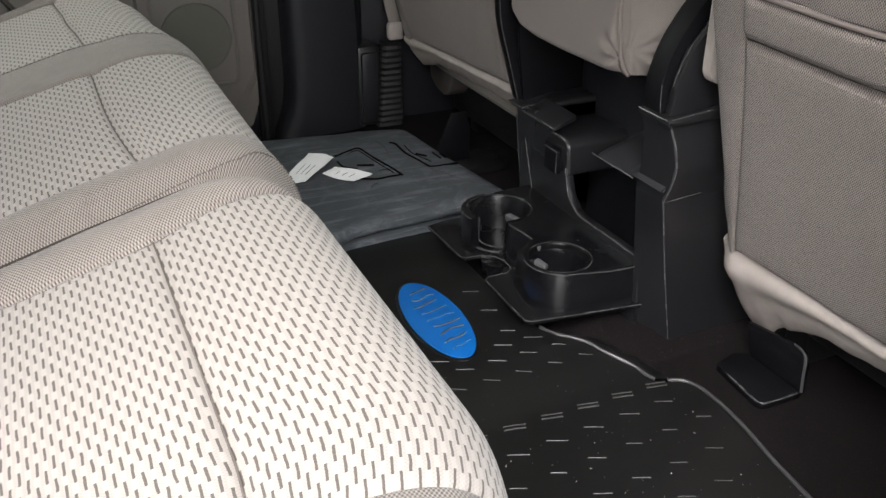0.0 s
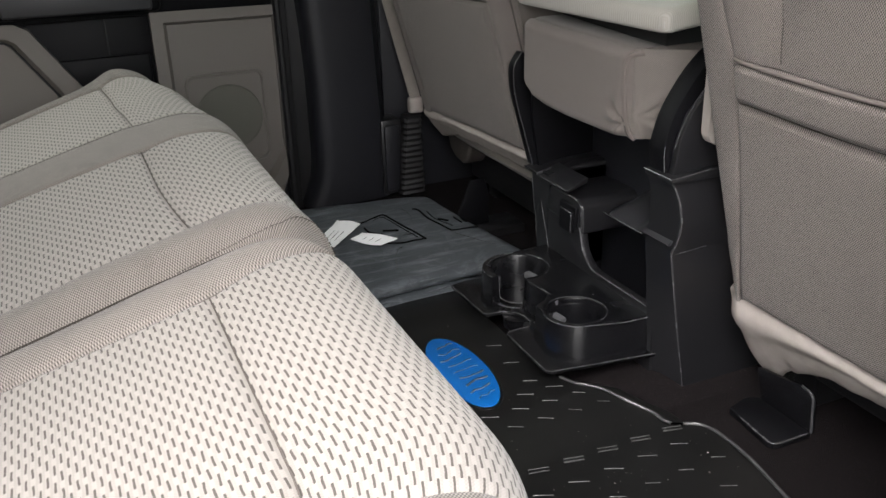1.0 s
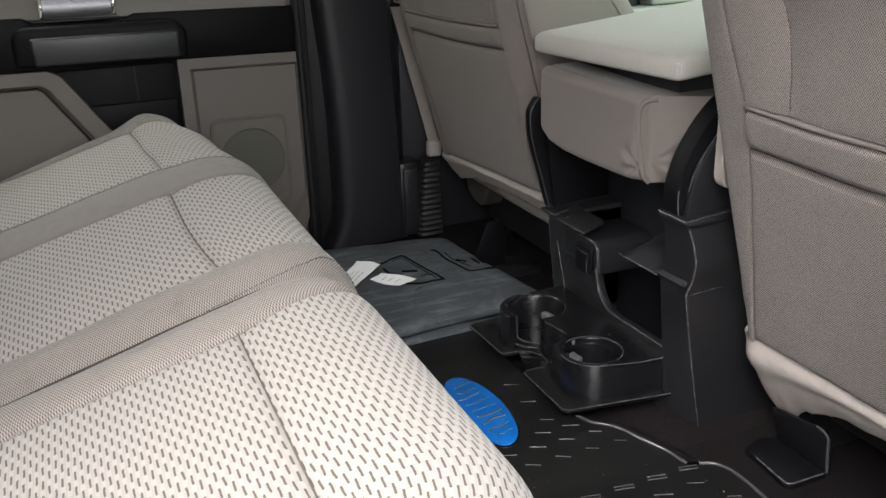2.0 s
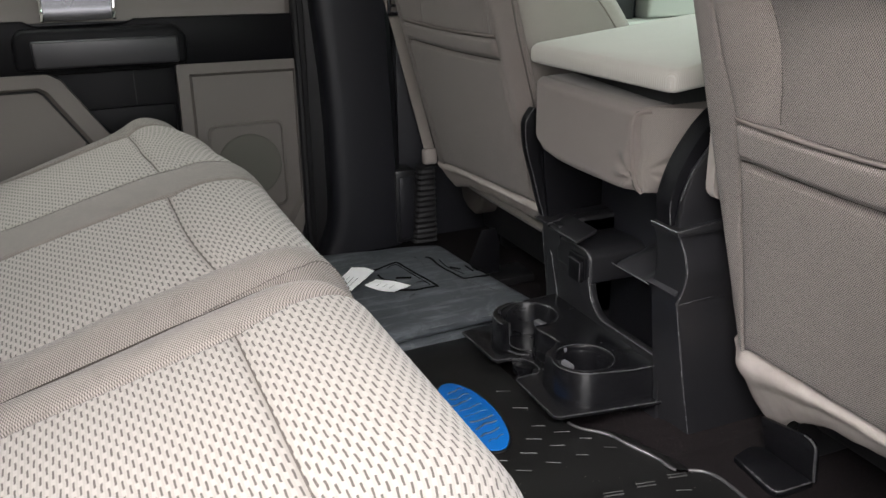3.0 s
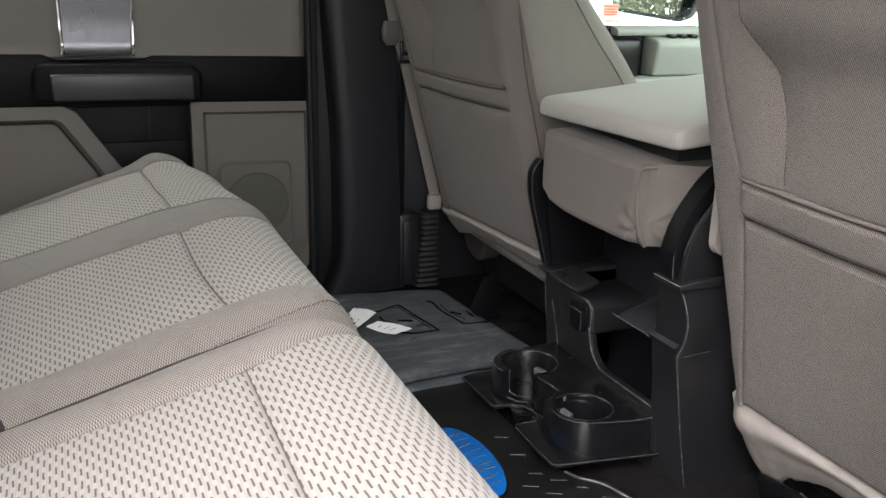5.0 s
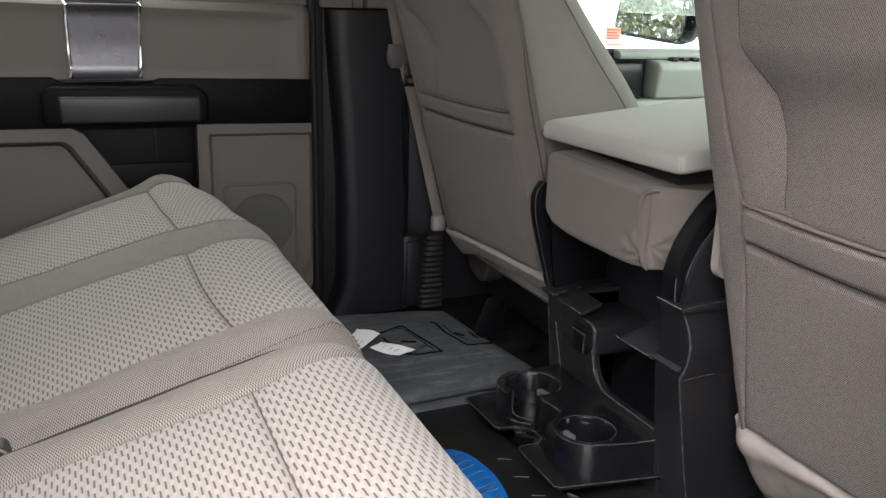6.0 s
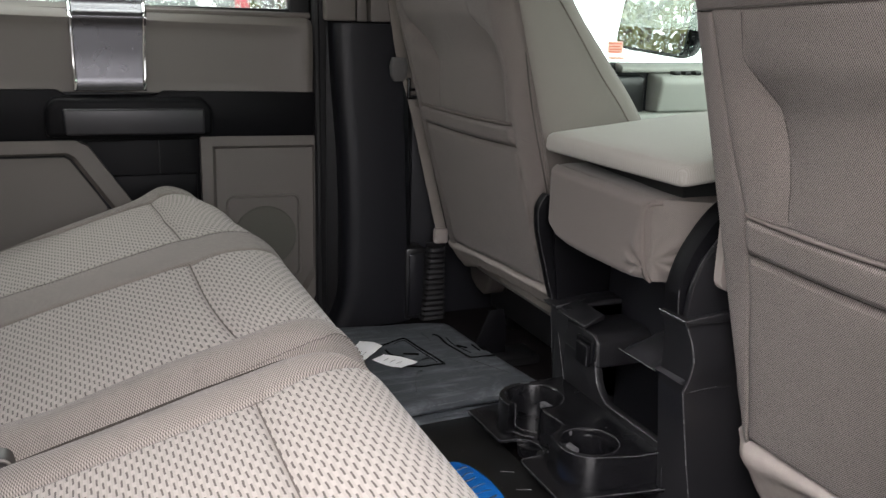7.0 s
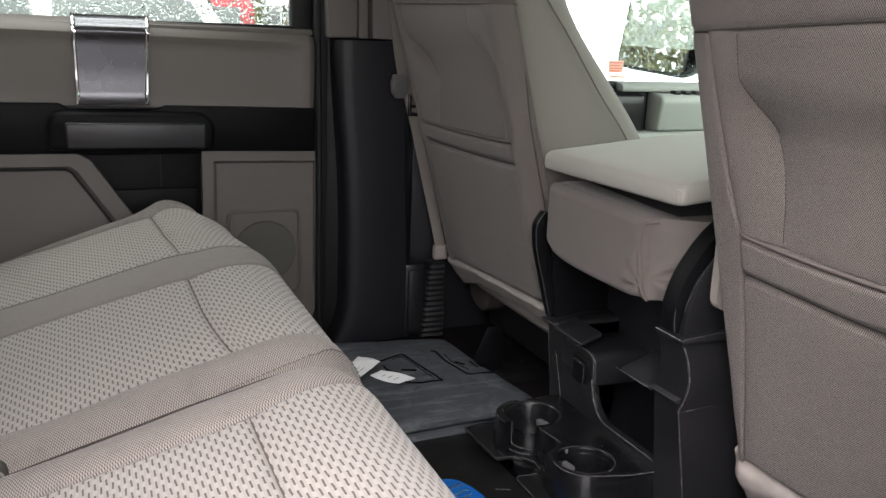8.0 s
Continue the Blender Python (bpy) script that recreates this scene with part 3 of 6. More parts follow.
# ---------- rear bench ----------
PROFILE = [(-0.50, 0.225), (-0.35, 0.262), (-0.20, 0.310), (-0.05, 0.360), (0.055, 0.393), (0.115, 0.408), (0.158, 0.407), (0.193, 0.393), (0.219, 0.362), (0.232, 0.315), (0.228, 0.250), (0.205, 0.170)]
line = smooth_line([(x, 0, z) for x, z in PROFILE], 12)
ARC = [0.0]
for a, b in zip(line, line[1:]):
    ARC.append(ARC[-1] + (b - a).length)
PX, PZ = [p.x for p in line], [p.z for p in line]


def along(x_wanted):
    k = min(range(len(line)), key=lambda i: abs(PX[i] - x_wanted) if i < 80 else 9)
    return ARC[k]


S_SEAM, S_END, S_NOSE = along(0.056), ARC[-1], ARC[88]


def seam_line(table):
    """A lengthwise seam: its y at each distance along the cushion."""
    return lambda d: float(np.interp(d, [p[0] for p in table], [p[1] for p in table]))


GAP_STITCH = seam_line([(0.49, 0.874), (0.56, 0.8745), (0.60, 0.8755), (0.63, 0.877), (0.66, 0.881), (0.69, 0.891), (0.714, 0.909), (0.74, 0.922), (0.96, 0.925)])
GAP_EDGE = seam_line([(0.20, 0.868), (0.326, 0.858), (0.358, 0.853), (0.416, 0.845), (0.47, 0.842), (0.53, 0.841), (0.584, 0.836), (0.66, 0.832), (0.70, 0.831), (0.96, 0.832)])


def bench_point(y, s, y0, y1, off):
    # the cross seam bends forward at its near end
    bend = 0.014 * min(1.1, max(0.0, (1.17 - y) / 0.22)) ** 1.8 if 0.9 < y < 1.31 else (0.007 * ease((1.66 - y) / 0.12) if y > 1.31 else 0.0)
    s = min(s + bend * math.exp(-(((s - S_SEAM) / 0.035) ** 2)), S_END)
    x, z = float(np.interp(s, ARC, PX)), float(np.interp(s, ARC, PZ))
    x2, z2 = float(np.interp(s + 0.004, ARC, PX)), float(np.interp(s + 0.004, ARC, PZ))
    x1, z1 = float(np.interp(s - 0.004, ARC, PX)), float(np.interp(s - 0.004, ARC, PZ))
    t = Vector((x2 - x1, z2 - z1)).normalized()
    nose = ease((x - 0.09) / 0.12)
    # the single section keeps its height almost to the gap
    r0, r1 = (0.045, 0.020 + 0.020 * nose) if y1 < 0.9 else (0.092, 0.045)
    drop = 0.0
    for d, r in ((y - y0, r0), (y1 - y, r1)):
        if d < r:
            drop = r - math.sqrt(max(r * r - (r - max(d, 0.0)) ** 2, 0.0))
    o = off - drop
    # the double section ends in a firm corner beside the gap
    if y1 > 0.9 and y < 1.0:
        lead = math.exp(-(((s - S_NOSE) / 0.040) ** 2))
        o -= lead * 0.008 * math.exp(-(((y - 0.846) / 0.014) ** 2))
    # and its cloth tucks in below the stitching
        o -= 0.0045 * ease((GAP_STITCH(s) - y + 0.001) / 0.007) * ease((s - 0.50) / 0.06)
    # the single section widens towards the backrest
    if y1 < 0.9:
        y += (GAP_EDGE(s) - y1) * ease((y - 0.785) / 0.05)
    w = ease((x + 0.02) / 0.2)
    # the nose draws back at both ends of the bench
    pull = 0.040 * ease((0.46 - y) / 0.16) + 0.030 * ease((y - 1.40) / 0.25) + 0.040 * ease((y - 1.66) / 0.2)
    return (x - t.y * o - pull * w, y, z + t.x * o)


def puffed(y0, y1, ya, yb, sa, sb, puff=0.005, ny=40, ns=60, ends=(True, True), sink=-0.002, wide=0.004, dome=0.0):
    """A padded panel on the bench between the seams ya and yb, from sa to sb, sunk along its seams."""
    mid = (sa + sb) / 2
    span = yb(mid) - ya(mid)

    def edge(d):
        return 1 - (1 - max(0.0, min(d / wide, 1.0))) ** 2.0

    def across(u, d):
        return ya(d) + (yb(d) - ya(d)) * u

    def pt(u, d):
        y = across(u, d)
        k = edge(y - ya(d)) * edge(yb(d) - y)
        dip = 0.0
        if ends[0]:
            dip += 1 - edge((d - sa) * 0.5)
        if ends[1]:
            dip += 1 - edge((sb - d) * 0.5)
        return bench_point(y, d, y0, y1, sink + (puff - sink) * k - 0.0070 * dip * (0.04 + 0.96 * k) + dome * math.sin(math.pi * u) ** 0.8 * (1 - 0.75 * ease((d - S_NOSE + 0.07) / 0.09)))

    def dense(a, b, n, unit):
        near = [k * unit for k in (0.0012, 0.0028, 0.005, 0.010)]
        return [a] + [a + k for k in near] + steps(a + 0.018 * unit, b - 0.018 * unit, n) + [b - k for k in reversed(near)] + [b]

    return sheet(pt, dense(0.0, 1.0, ny, 1 / span), dense(sa, sb, ns, 1.0), lambda u, d: (across(u, d), d))


def bench_cushion(parent, y0, y1, seams, domes):
    """A cushion whose seams part bolsters and inserts in turn, beginning and ending with a bolster."""
    ys = [y0 - 0.0] + [y0 + 0.002] + steps(y0 + 0.006, y1 - 0.006, 50) + [y1 - 0.002, y1]

    def body(y, d):
        return bench_point(y, d, y0, y1, -0.0045)

    top = sheet(body, ys, steps(0, S_END, 70))
    low = ((-0.5, 0.08), (0.20, 0.10))
    side = []
    for y in (y0, y1):
        ring = [bench_point(y, d, y0, y1, -0.0045) for d in steps(0, S_END, 40)]
        b = bmesh.new()
        b.faces.new([b.verts.new(p) for p in ring + [(low[1][0], y, low[1][1]), (low[0][0], y, low[0][1])]])
        side.append(b)
    part("cushion_body", join(top, *side), M_TWILL_TOP, parent, smooth=60)
    for k, (a, b) in enumerate(zip(seams, seams[1:])):
        if k % 2 == 0:
            part("bolster", puffed(y0, y1, a, b, 0.0, S_END, 0.0030, 44, 110, (False, False), -0.0012, 0.005, domes[k // 2]), M_BOLSTER, parent, "beige woven bolster")
            continue
        part("rear_insert", puffed(y0, y1, a, b, 0.0, S_SEAM, 0.0020, 40, 60, (False, True), -0.0018, 0.010), M_DASH, parent, "cream cloth insert with dark dashes")
        part("front_insert", puffed(y0, y1, a, b, S_SEAM, S_END, 0.0025, 40, 60, (True, False), -0.0018, 0.010), M_DASH, parent, "cream cloth insert with dark dashes")
        y_a, y_b = a(S_SEAM), b(S_SEAM)
        pts = [bench_point(y, S_SEAM, y0, y1, -0.0028 + 0.004 * (1 - min(1.0, min(y - y_a, y_b - y) / 0.012))) for y in steps(y_a + 0.001, y_b - 0.001, 40)]
        part("seam", tube(pts, 0.0009, 6), M_SEAM, parent)


M_SEAM = plain("seam_thread", (0.13, 0.115, 0.105), 0.9, spec=0.1)


def backrest(parent, a, b):
    part("backrest", bev(loft([[(x - 0.07, a + 0.02, z), (x - 0.05, a, z), (x + 0.05, a, z), (x + 0.07, a + 0.03, z), (x + 0.085, (a + b) / 2, z), (x + 0.07, b - 0.03, z), (x + 0.05, b, z), (x - 0.05, b, z), (x - 0.07, b - 0.02, z)] for x, z in ((-0.53, 0.2), (-0.545, 0.3), (-0.60, 0.6), (-0.645, 0.88), (-0.66, 0.92))]), 0.01, 2), M_TWILL, parent)
    part("base", box(-0.5, 0.16, a + 0.04, b - 0.04, 0.0, 0.12, 0.01), M_BLACK, parent, "black storage base")


near_bench = thing("rear_seat", (-0.1, 0.58, 0.0), "cream and beige cloth rear seat, single section", "car seat", "rear seats")
NEAR_SEAM = seam_line([(0.20, 0.793), (0.329, 0.787), (0.372, 0.7825), (0.427, 0.776), (0.475, 0.769), (0.54, 0.7635), (0.582, 0.7625), (0.608, 0.767), (0.632, 0.775), (0.656, 0.783), (0.681, 0.792), (0.72, 0.810), (0.78, 0.822), (0.96, 0.826)])
bench_cushion(near_bench, 0.30, 0.840, [seam_line([(0, 0.303)]), seam_line([(0, 0.371)]), NEAR_SEAM, seam_line([(0, 0.838)])], (0.006, 0.010))
backrest(near_bench, 0.30, 0.836)
wide_bench = thing("rear_seat", (-0.1, 1.37, 0.0), "cream and beige cloth rear bench, double section", "car seat", "rear seats")
GAP_SEAM = seam_line([(0.20, 0.995), (0.32, 0.970), (0.36, 0.957), (0.40, 0.953), (0.48, 0.953), (0.52, 0.949), (0.56, 0.943), (0.60, 0.940), (0.65, 0.947), (0.684, 0.960), (0.73, 0.980), (0.80, 0.992), (0.96, 0.992)])
MID_SEAM = seam_line([(0.20, 1.364), (0.304, 1.358), (0.363, 1.353), (0.424, 1.3425), (0.485, 1.330), (0.546, 1.320), (0.587, 1.307), (0.626, 1.311), (0.67, 1.314), (0.72, 1.335), (0.80, 1.345), (0.96, 1.345)])
MID_STITCH = seam_line([(0.20, 1.515), (0.298, 1.495), (0.362, 1.477), (0.428, 1.467), (0.494, 1.456), (0.559, 1.444), (0.61, 1.418), (0.674, 1.415), (0.72, 1.425), (0.96, 1.430)])
FAR_SEAM = seam_line([(0.20, 1.878), (0.281, 1.870), (0.36, 1.843), (0.44, 1.836), (0.52, 1.826), (0.573, 1.797), (0.623, 1.800), (0.66, 1.797), (0.72, 1.803), (0.96, 1.810)])
bench_cushion(wide_bench, 0.846, 1.90, [seam_line([(0, 0.8465)]), GAP_SEAM, MID_SEAM, lambda d: MID_STITCH(d) + 0.024, FAR_SEAM, seam_line([(0, 1.895)])], (0.011, 0.006, 0.004))
backrest(wide_bench, 0.846, 1.90)


def stitches(seam, y0, y1, s0, s1, lift):
    """A row of short stitches along the bench."""
    rows, d = [], s0
    while d < s1:
        rows.append(tube([bench_point(seam(d + 0.0045 * k / 2), d + 0.0045 * k / 2, y0, y1, lift(d)) for k in range(3)], 0.0007, 5))
        d += 0.0068
    return join(*rows)


def dome_lift(seam, near, far, dome):
    """The height of a domed bolster's cloth along a seam on it."""
    return lambda d: 0.0042 + dome * max(0.0, math.sin(math.pi * (seam(d) - near(d)) / (far(d) - near(d)))) ** 0.8 * (1 - 0.75 * ease((d - S_NOSE + 0.07) / 0.09))


M_STITCH = plain("brown_stitching", (0.085, 0.074, 0.065), 0.9)
part("stitching", stitches(GAP_STITCH, 0.846, 1.90, 0.56, S_END - 0.12, dome_lift(GAP_STITCH, seam_line([(0, 0.8465)]), GAP_SEAM, 0.011)), M_STITCH, wide_bench, "brown stitching along the bolster")
part("stitching", stitches(MID_STITCH, 0.846, 1.90, 0.0, S_END - 0.10, dome_lift(MID_STITCH, MID_SEAM, lambda d: MID_STITCH(d) + 0.024, 0.006)), M_STITCH, wide_bench, "brown stitching along the bolster")
# dark bead painting the shade in the gap behind the single section's edge
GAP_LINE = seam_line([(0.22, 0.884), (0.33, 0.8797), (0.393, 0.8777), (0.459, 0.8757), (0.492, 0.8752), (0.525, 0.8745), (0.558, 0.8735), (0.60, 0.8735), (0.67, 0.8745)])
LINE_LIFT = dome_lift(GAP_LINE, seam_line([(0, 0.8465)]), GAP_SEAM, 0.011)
part("gap_shade_bead", tube([bench_point(GAP_LINE(d), d, 0.846, 1.90, LINE_LIFT(d) - 0.0022) for d in steps(0.22, 0.655, 60)], 0.0028, 8), plain("dark_taupe_gap_shade", (0.050, 0.043, 0.038), 0.95, spec=0.1, fine=900, bump=0.6), wide_bench, "dark bead drawn as the shade in the gap between the cushions")
# latch cap at the gap between the two cushions
loop = thing("seat_latch", (-0.25, 0.84, 0.31), "dark plastic seat latch in the cushion gap", "latch")
def latch_ring(y, k):
    return [(-0.204 + 0.015 * k * math.cos(q), y + 0.0066 * k * math.sin(q), 0.302 + 0.017 * k * math.sin(q)) for q in (2 * math.pi * i / 20 for i in range(20))]


part("cap", loft([latch_ring(y, k) for y, k in ((0.888, 1.0), (0.866, 1.0), (0.861, 0.94), (0.859, 0.80), (0.866, 0.74), (0.868, 0.4))]), plain("brown_latch_plastic", (0.036, 0.031, 0.029), 0.45, var=0.15), loop)
part("rim", tube(latch_ring(0.860, 0.90), 0.0022, 6, closed=True), M_TRIM_LOW, loop, "taupe rim of the latch")

# ---------- floor mat ----------
def mat_height(y):
    return 0.010 + 0.022 * ease((y - 0.815) / 0.12) * (1 - ease((y - 1.30) / 0.15))


def mat_edge(y):
    pts = [(0.26, 0.700), (0.50, 0.712), (0.618, 0.725), (0.663, 0.733), (0.707, 0.740), (0.743, 0.742), (0.779, 0.741), (0.796, 0.735), (0.806, 0.726), (0.813, 0.714), (0.817, 0.700), (0.825, 0.690), (0.850, 0.684), (0.866, 0.673), (0.880, 0.662), (0.893, 0.652), (0.912, 0.642), (0.933, 0.625), (0.951, 0.606), (0.98, 0.594), (1.05, 0.588), (1.35, 0.585), (1.45, 0.62), (1.9, 0.66)]
    return float(np.interp(y, [p[0] for p in pts], [p[1] for p in pts]))


MAT_Y = steps(0.26, 1.93, 150)
mat = thing("floor_mat", (0.45, 1.0, 0.0), "black moulded rubber all-weather floor mat with a raised rim", "floor mat")


def mat_point(y, t):
    return (0.10 + (mat_edge(y) - 0.10) * t, y, mat_height(y) + 0.0025 * math.sin(60 * y) * 0.2)


mat_top = sheet(mat_point, MAT_Y, steps(0, 1, 30))
ext = bmesh.ops.extrude_face_region(mat_top, geom=list(mat_top.faces))
for v in ext["geom"]:
    if isinstance(v, bmesh.types.BMVert):
        v.co.z -= 0.006
part("sheet", mat_top, M_RUBBER, mat)
part("rim", tube(smooth_line([(mat_edge(y), y, mat_height(y) + 0.0025) for y in steps(0.26, 0.74, 12) + steps(0.75, 0.814, 8)], 2), 0.0026, 8), M_GREY_RUBBER, mat, "raised rubber rim, coloured paler as its highlight")
part("rim", tube(smooth_line([(mat_edge(y), y, mat_height(y) + 0.003) for y in steps(0.822, 0.975, 12)], 2), 0.0026, 8), M_GREY_RUBBER, mat, "raised rubber rim, coloured paler as its highlight")
part("flap", sheet(lambda u, v: (mat_edge(u) + 0.045 * v * ease((u - 0.80) / 0.03) * ease((0.98 - u) / 0.06), u, mat_height(u) + 0.004 - 0.022 * v * v), steps(0.815, 0.97, 16), steps(0, 1, 5)), M_RUBBER, mat, "turned-down edge of the mat")
crumbs = random.Random(11)
specks = bmesh.new()
for _ in range(46):
    cx, cy, w = crumbs.uniform(0.42, 0.70), crumbs.uniform(0.45, 0.80), crumbs.choice((0.0004, 0.0006, 0.0010))
    bmesh.ops.create_icosphere(specks, subdivisions=1, radius=w, matrix=Matrix.Translation((cx, cy, mat_height(cy) + w * 0.7)) @ Matrix.Diagonal((crumbs.uniform(0.7, 1.8), crumbs.uniform(0.7, 1.6), 0.7, 1)))
solo("grit", specks, M_FELT, "pale grit scattered on the rubber mat", "grit", kind="stuff")
rib = box(-0.016, 0.016, -0.0011, 0.0011, 0.0, 0.0026, 0.0006, 1)
rib_me = bpy.data.meshes.new("rib")
rib.to_mesh(rib_me)
rib.free()
# the ribs are a paler grey than the mat
rib_me.materials.append(plain("grey_rubber_rib", (0.045, 0.045, 0.045), 0.3, var=0.4))
rng = random.Random(5)


def add_rib(x, y, rz=0.0, k=1.0, w=0.55):
    ob = new("rib", rib_me)
    ob.parent = mat
    ob.matrix_parent_inverse = Matrix.Translation(-mat.location)
    slope = (mat_height(y + 0.01) - mat_height(y - 0.01)) / 0.02
    ob.matrix_basis = Matrix.Translation((x, y, mat_height(y))) @ Matrix.Rotation(math.atan(slope), 4, "X") @ Matrix.Rotation(rz, 4, "Z") @ Matrix.Diagonal((k, w, w, 1))


for k in range(6):
    x = 0.408 + 0.056 * k
    add_rib(x, 0.8095, -0.20, 0.94, 1.0)
    add_rib(x + 0.003, 0.8165, -0.20, 0.94, 0.8)
for row in range(4):
    for k in range(7):
        x, y = 0.386 + 0.058 * k - 0.029 * (row % 2), 0.761 + 0.0035 * k - 0.052 * row
        if x < mat_edge(y) - 0.03:
            add_rib(x, y, -0.41 + rng.uniform(-0.02, 0.02), rng.uniform(0.75, 0.9) * (1.0 if row == 0 else 0.8), 0.6)
for row in range(9):
    for k in range(5):
        x, y = 0.424 + 0.0505 * k + (0.025 if row % 2 else 0.0), 0.897 + 0.031 * row
        inside = ((x - 0.470) / 0.07) ** 2 + ((y - 1.085) / 0.14) ** 2 < 1
        if x < mat_edge(y) - 0.015 and not inside:
            add_rib(x, y, -0.40 + rng.uniform(-0.03, 0.03), rng.uniform(0.6, 0.85), 0.6)
# oval badge on the mat
badge = thing("mat_badge", (0.470, 1.08, 0.035), "blue oval badge with worn lettering set in the mat", "badge")


def oval(rx, ry, z0, z1, cx=0.465, cy=1.062, tilt=-0.027):
    c, s = math.cos(tilt), math.sin(tilt)
    pts = [(rx * math.cos(q), ry * math.sin(q)) for q in (2 * math.pi * k / 48 for k in range(48))]
    return prism([(cx + u * c - v * s, cy + u * s + v * c) for u, v in pts], "z", z0, z1, 0.0015, 2)


part("field", oval(0.0430, 0.1122, 0.030, 0.0360), M_BLUE, badge)
part("groove", oval(0.0480, 0.1172, 0.030, 0.0340), M_RUBBER, badge)
ink = random.Random(7)
for k in range(9):
    # worn script across the oval: short wandering strokes
    cy = 1.062 + 0.020 * (k - 4)
    half = 0.030 * math.sqrt(max(0.05, 1 - ((cy - 1.062) / 0.112) ** 2))
    a = -half * ink.uniform(0.5, 0.9)
    pts = []
    for q in range(5):
        pts.append((0.467 + a + (1.5 * half) * q / 4, cy + ink.uniform(-0.004, 0.004) + 0.010 * (q / 4 - 0.5), 0.0361))
    part("lettering_bar", tube(smooth_line(pts, 4), ink.uniform(0.0009, 0.0021), 6), M_BADGE_INK, badge, "worn lettering shown as a bar")

# ---------- folded mats in the far footwell ----------
bag = thing("folded_mats", (0.6, 1.55, 0.012), "dusty black folded rubber mats lying in the footwell", "folded mat")
OUT = [(0.36, 1.332), (0.43, 1.338), (0.50, 1.346), (0.56, 1.350), (0.625, 1.350), (0.69, 1.345), (0.745, 1.336), (0.758, 1.348), (0.752, 1.40), (0.742, 1.48), (0.728, 1.58), (0.715, 1.70), (0.706, 1.755), (0.695, 1.772), (0.655, 1.784), (0.55, 1.800), (0.43, 1.812), (0.36, 1.80), (0.33, 1.60)]


def slab(z0, z1, grow, wav):
    pts = smooth_line([(u, v, 0) for u, v in OUT], 3, closed=True)
    c = Vector((0.57, 1.56, 0))
    rings = []
    for z, g in ((z0, grow - 0.012), (z0 + 0.006, grow - 0.002), ((z0 + z1) / 2, grow), (z1 - 0.008, grow - 0.003), (z1 - 0.002, grow - 0.010), (z1, grow - 0.022), (z1 + 0.002, -0.05), (z1 + 0.001, -0.10), (z1 + 0.002, -0.15), (z1 + 0.001, -0.19)):
        ring = []
        for p in pts:
            d = (p - c)
            q = c + d * (1 + g / d.length)
            ring.append((q.x, q.y, z + wav * (math.sin(9 * q.x + 3) * math.sin(7 * q.y) + 1.6 * (noise.noise((q.x * 14, q.y * 14, z0 * 30))))))
        rings.append(ring)
    return loft(rings)


part("lower_fold", slab(0.014, 0.040, 0.006, 0.002), M_BAG, bag, smooth=60)
top_fold = part("upper_fold", slab(0.041, 0.068, 0.0, 0.002), M_BAG, bag, smooth=60)
M_GROOVE = plain("black_rubber_groove", (0.004, 0.004, 0.004), 0.8, spec=0.1)


def fold_z(x, y):
    """The height of the upper fold's top."""
    return 0.0695 + 0.002 * (math.sin(9 * x + 3) * math.sin(7 * y) + 1.6 * noise.noise((x * 14, y * 14, 0.041 * 30)))


def groove(pts, r, name="grip_groove"):
    c = smooth_line([(x, y, 0) for x, y in pts], 5)
    part(name, tube([(p.x, p.y, fold_z(p.x, p.y)) for p in c], r, 6), M_GROOVE if name == "grip_groove" else M_GREY_RUBBER, top_fold, "moulded black groove" if name == "grip_groove" else "pale crease")


groove([(0.440, 1.655), (0.500, 1.660), (0.536, 1.674), (0.562, 1.687), (0.570, 1.680), (0.575, 1.650), (0.598, 1.530), (0.594, 1.521), (0.573, 1.521), (0.546, 1.520), (0.500, 1.545)], 0.0024)
groove([(0.535, 1.662), (0.560, 1.674), (0.568, 1.648), (0.588, 1.536)], 0.0012)
groove([(0.505, 1.634), (0.508, 1.605), (0.530, 1.585)], 0.0024)
groove([(0.535, 1.602), (0.566, 1.588)], 0.0036)
groove([(0.640, 1.690), (0.648, 1.677), (0.649, 1.628), (0.661, 1.546), (0.674, 1.528), (0.722, 1.524)], 0.0024)
groove([(0.662, 1.660), (0.662, 1.610), (0.676, 1.552)], 0.0013)
groove([(0.666, 1.606), (0.679, 1.582)], 0.0034)
for k in range(3):
    groove([(0.700 + 0.012 * k, 1.600 - 0.01 * k), (0.702 + 0.012 * k, 1.562)], 0.0018)
groove([(0.540, 1.500), (0.529, 1.495), (0.510, 1.46), (0.490, 1.400)], 0.0009, "crease")
groove([(0.610, 1.74), (0.622, 1.68), (0.612, 1.62), (0.600, 1.585)], 0.0009, "crease")
groove([(0.655, 1.545), (0.672, 1.50), (0.690, 1.46), (0.712, 1.42)], 0.0008, "crease")
for z_r, d_r, x_a, x_b in ((0.058, 0.004, 0.40, 0.70), (0.034, 0.001, 0.38, 0.66), (0.022, -0.001, 0.40, 0.60)):
    # worn ridges along the folded front
    part("fold_ridge", tube(smooth_line([(x_a + (x_b - x_a) * q / 6, float(np.interp(x_a + (x_b - x_a) * q / 6, [p[0] for p in OUT[:8]], [p[1] for p in OUT[:8]])) + d_r + 0.002 * math.sin(2.3 * q + 90 * z_r), z_r + 0.0015 * math.sin(1.7 * q)) for q in range(7)], 4), 0.0022, 6), M_BAG, top_fold)
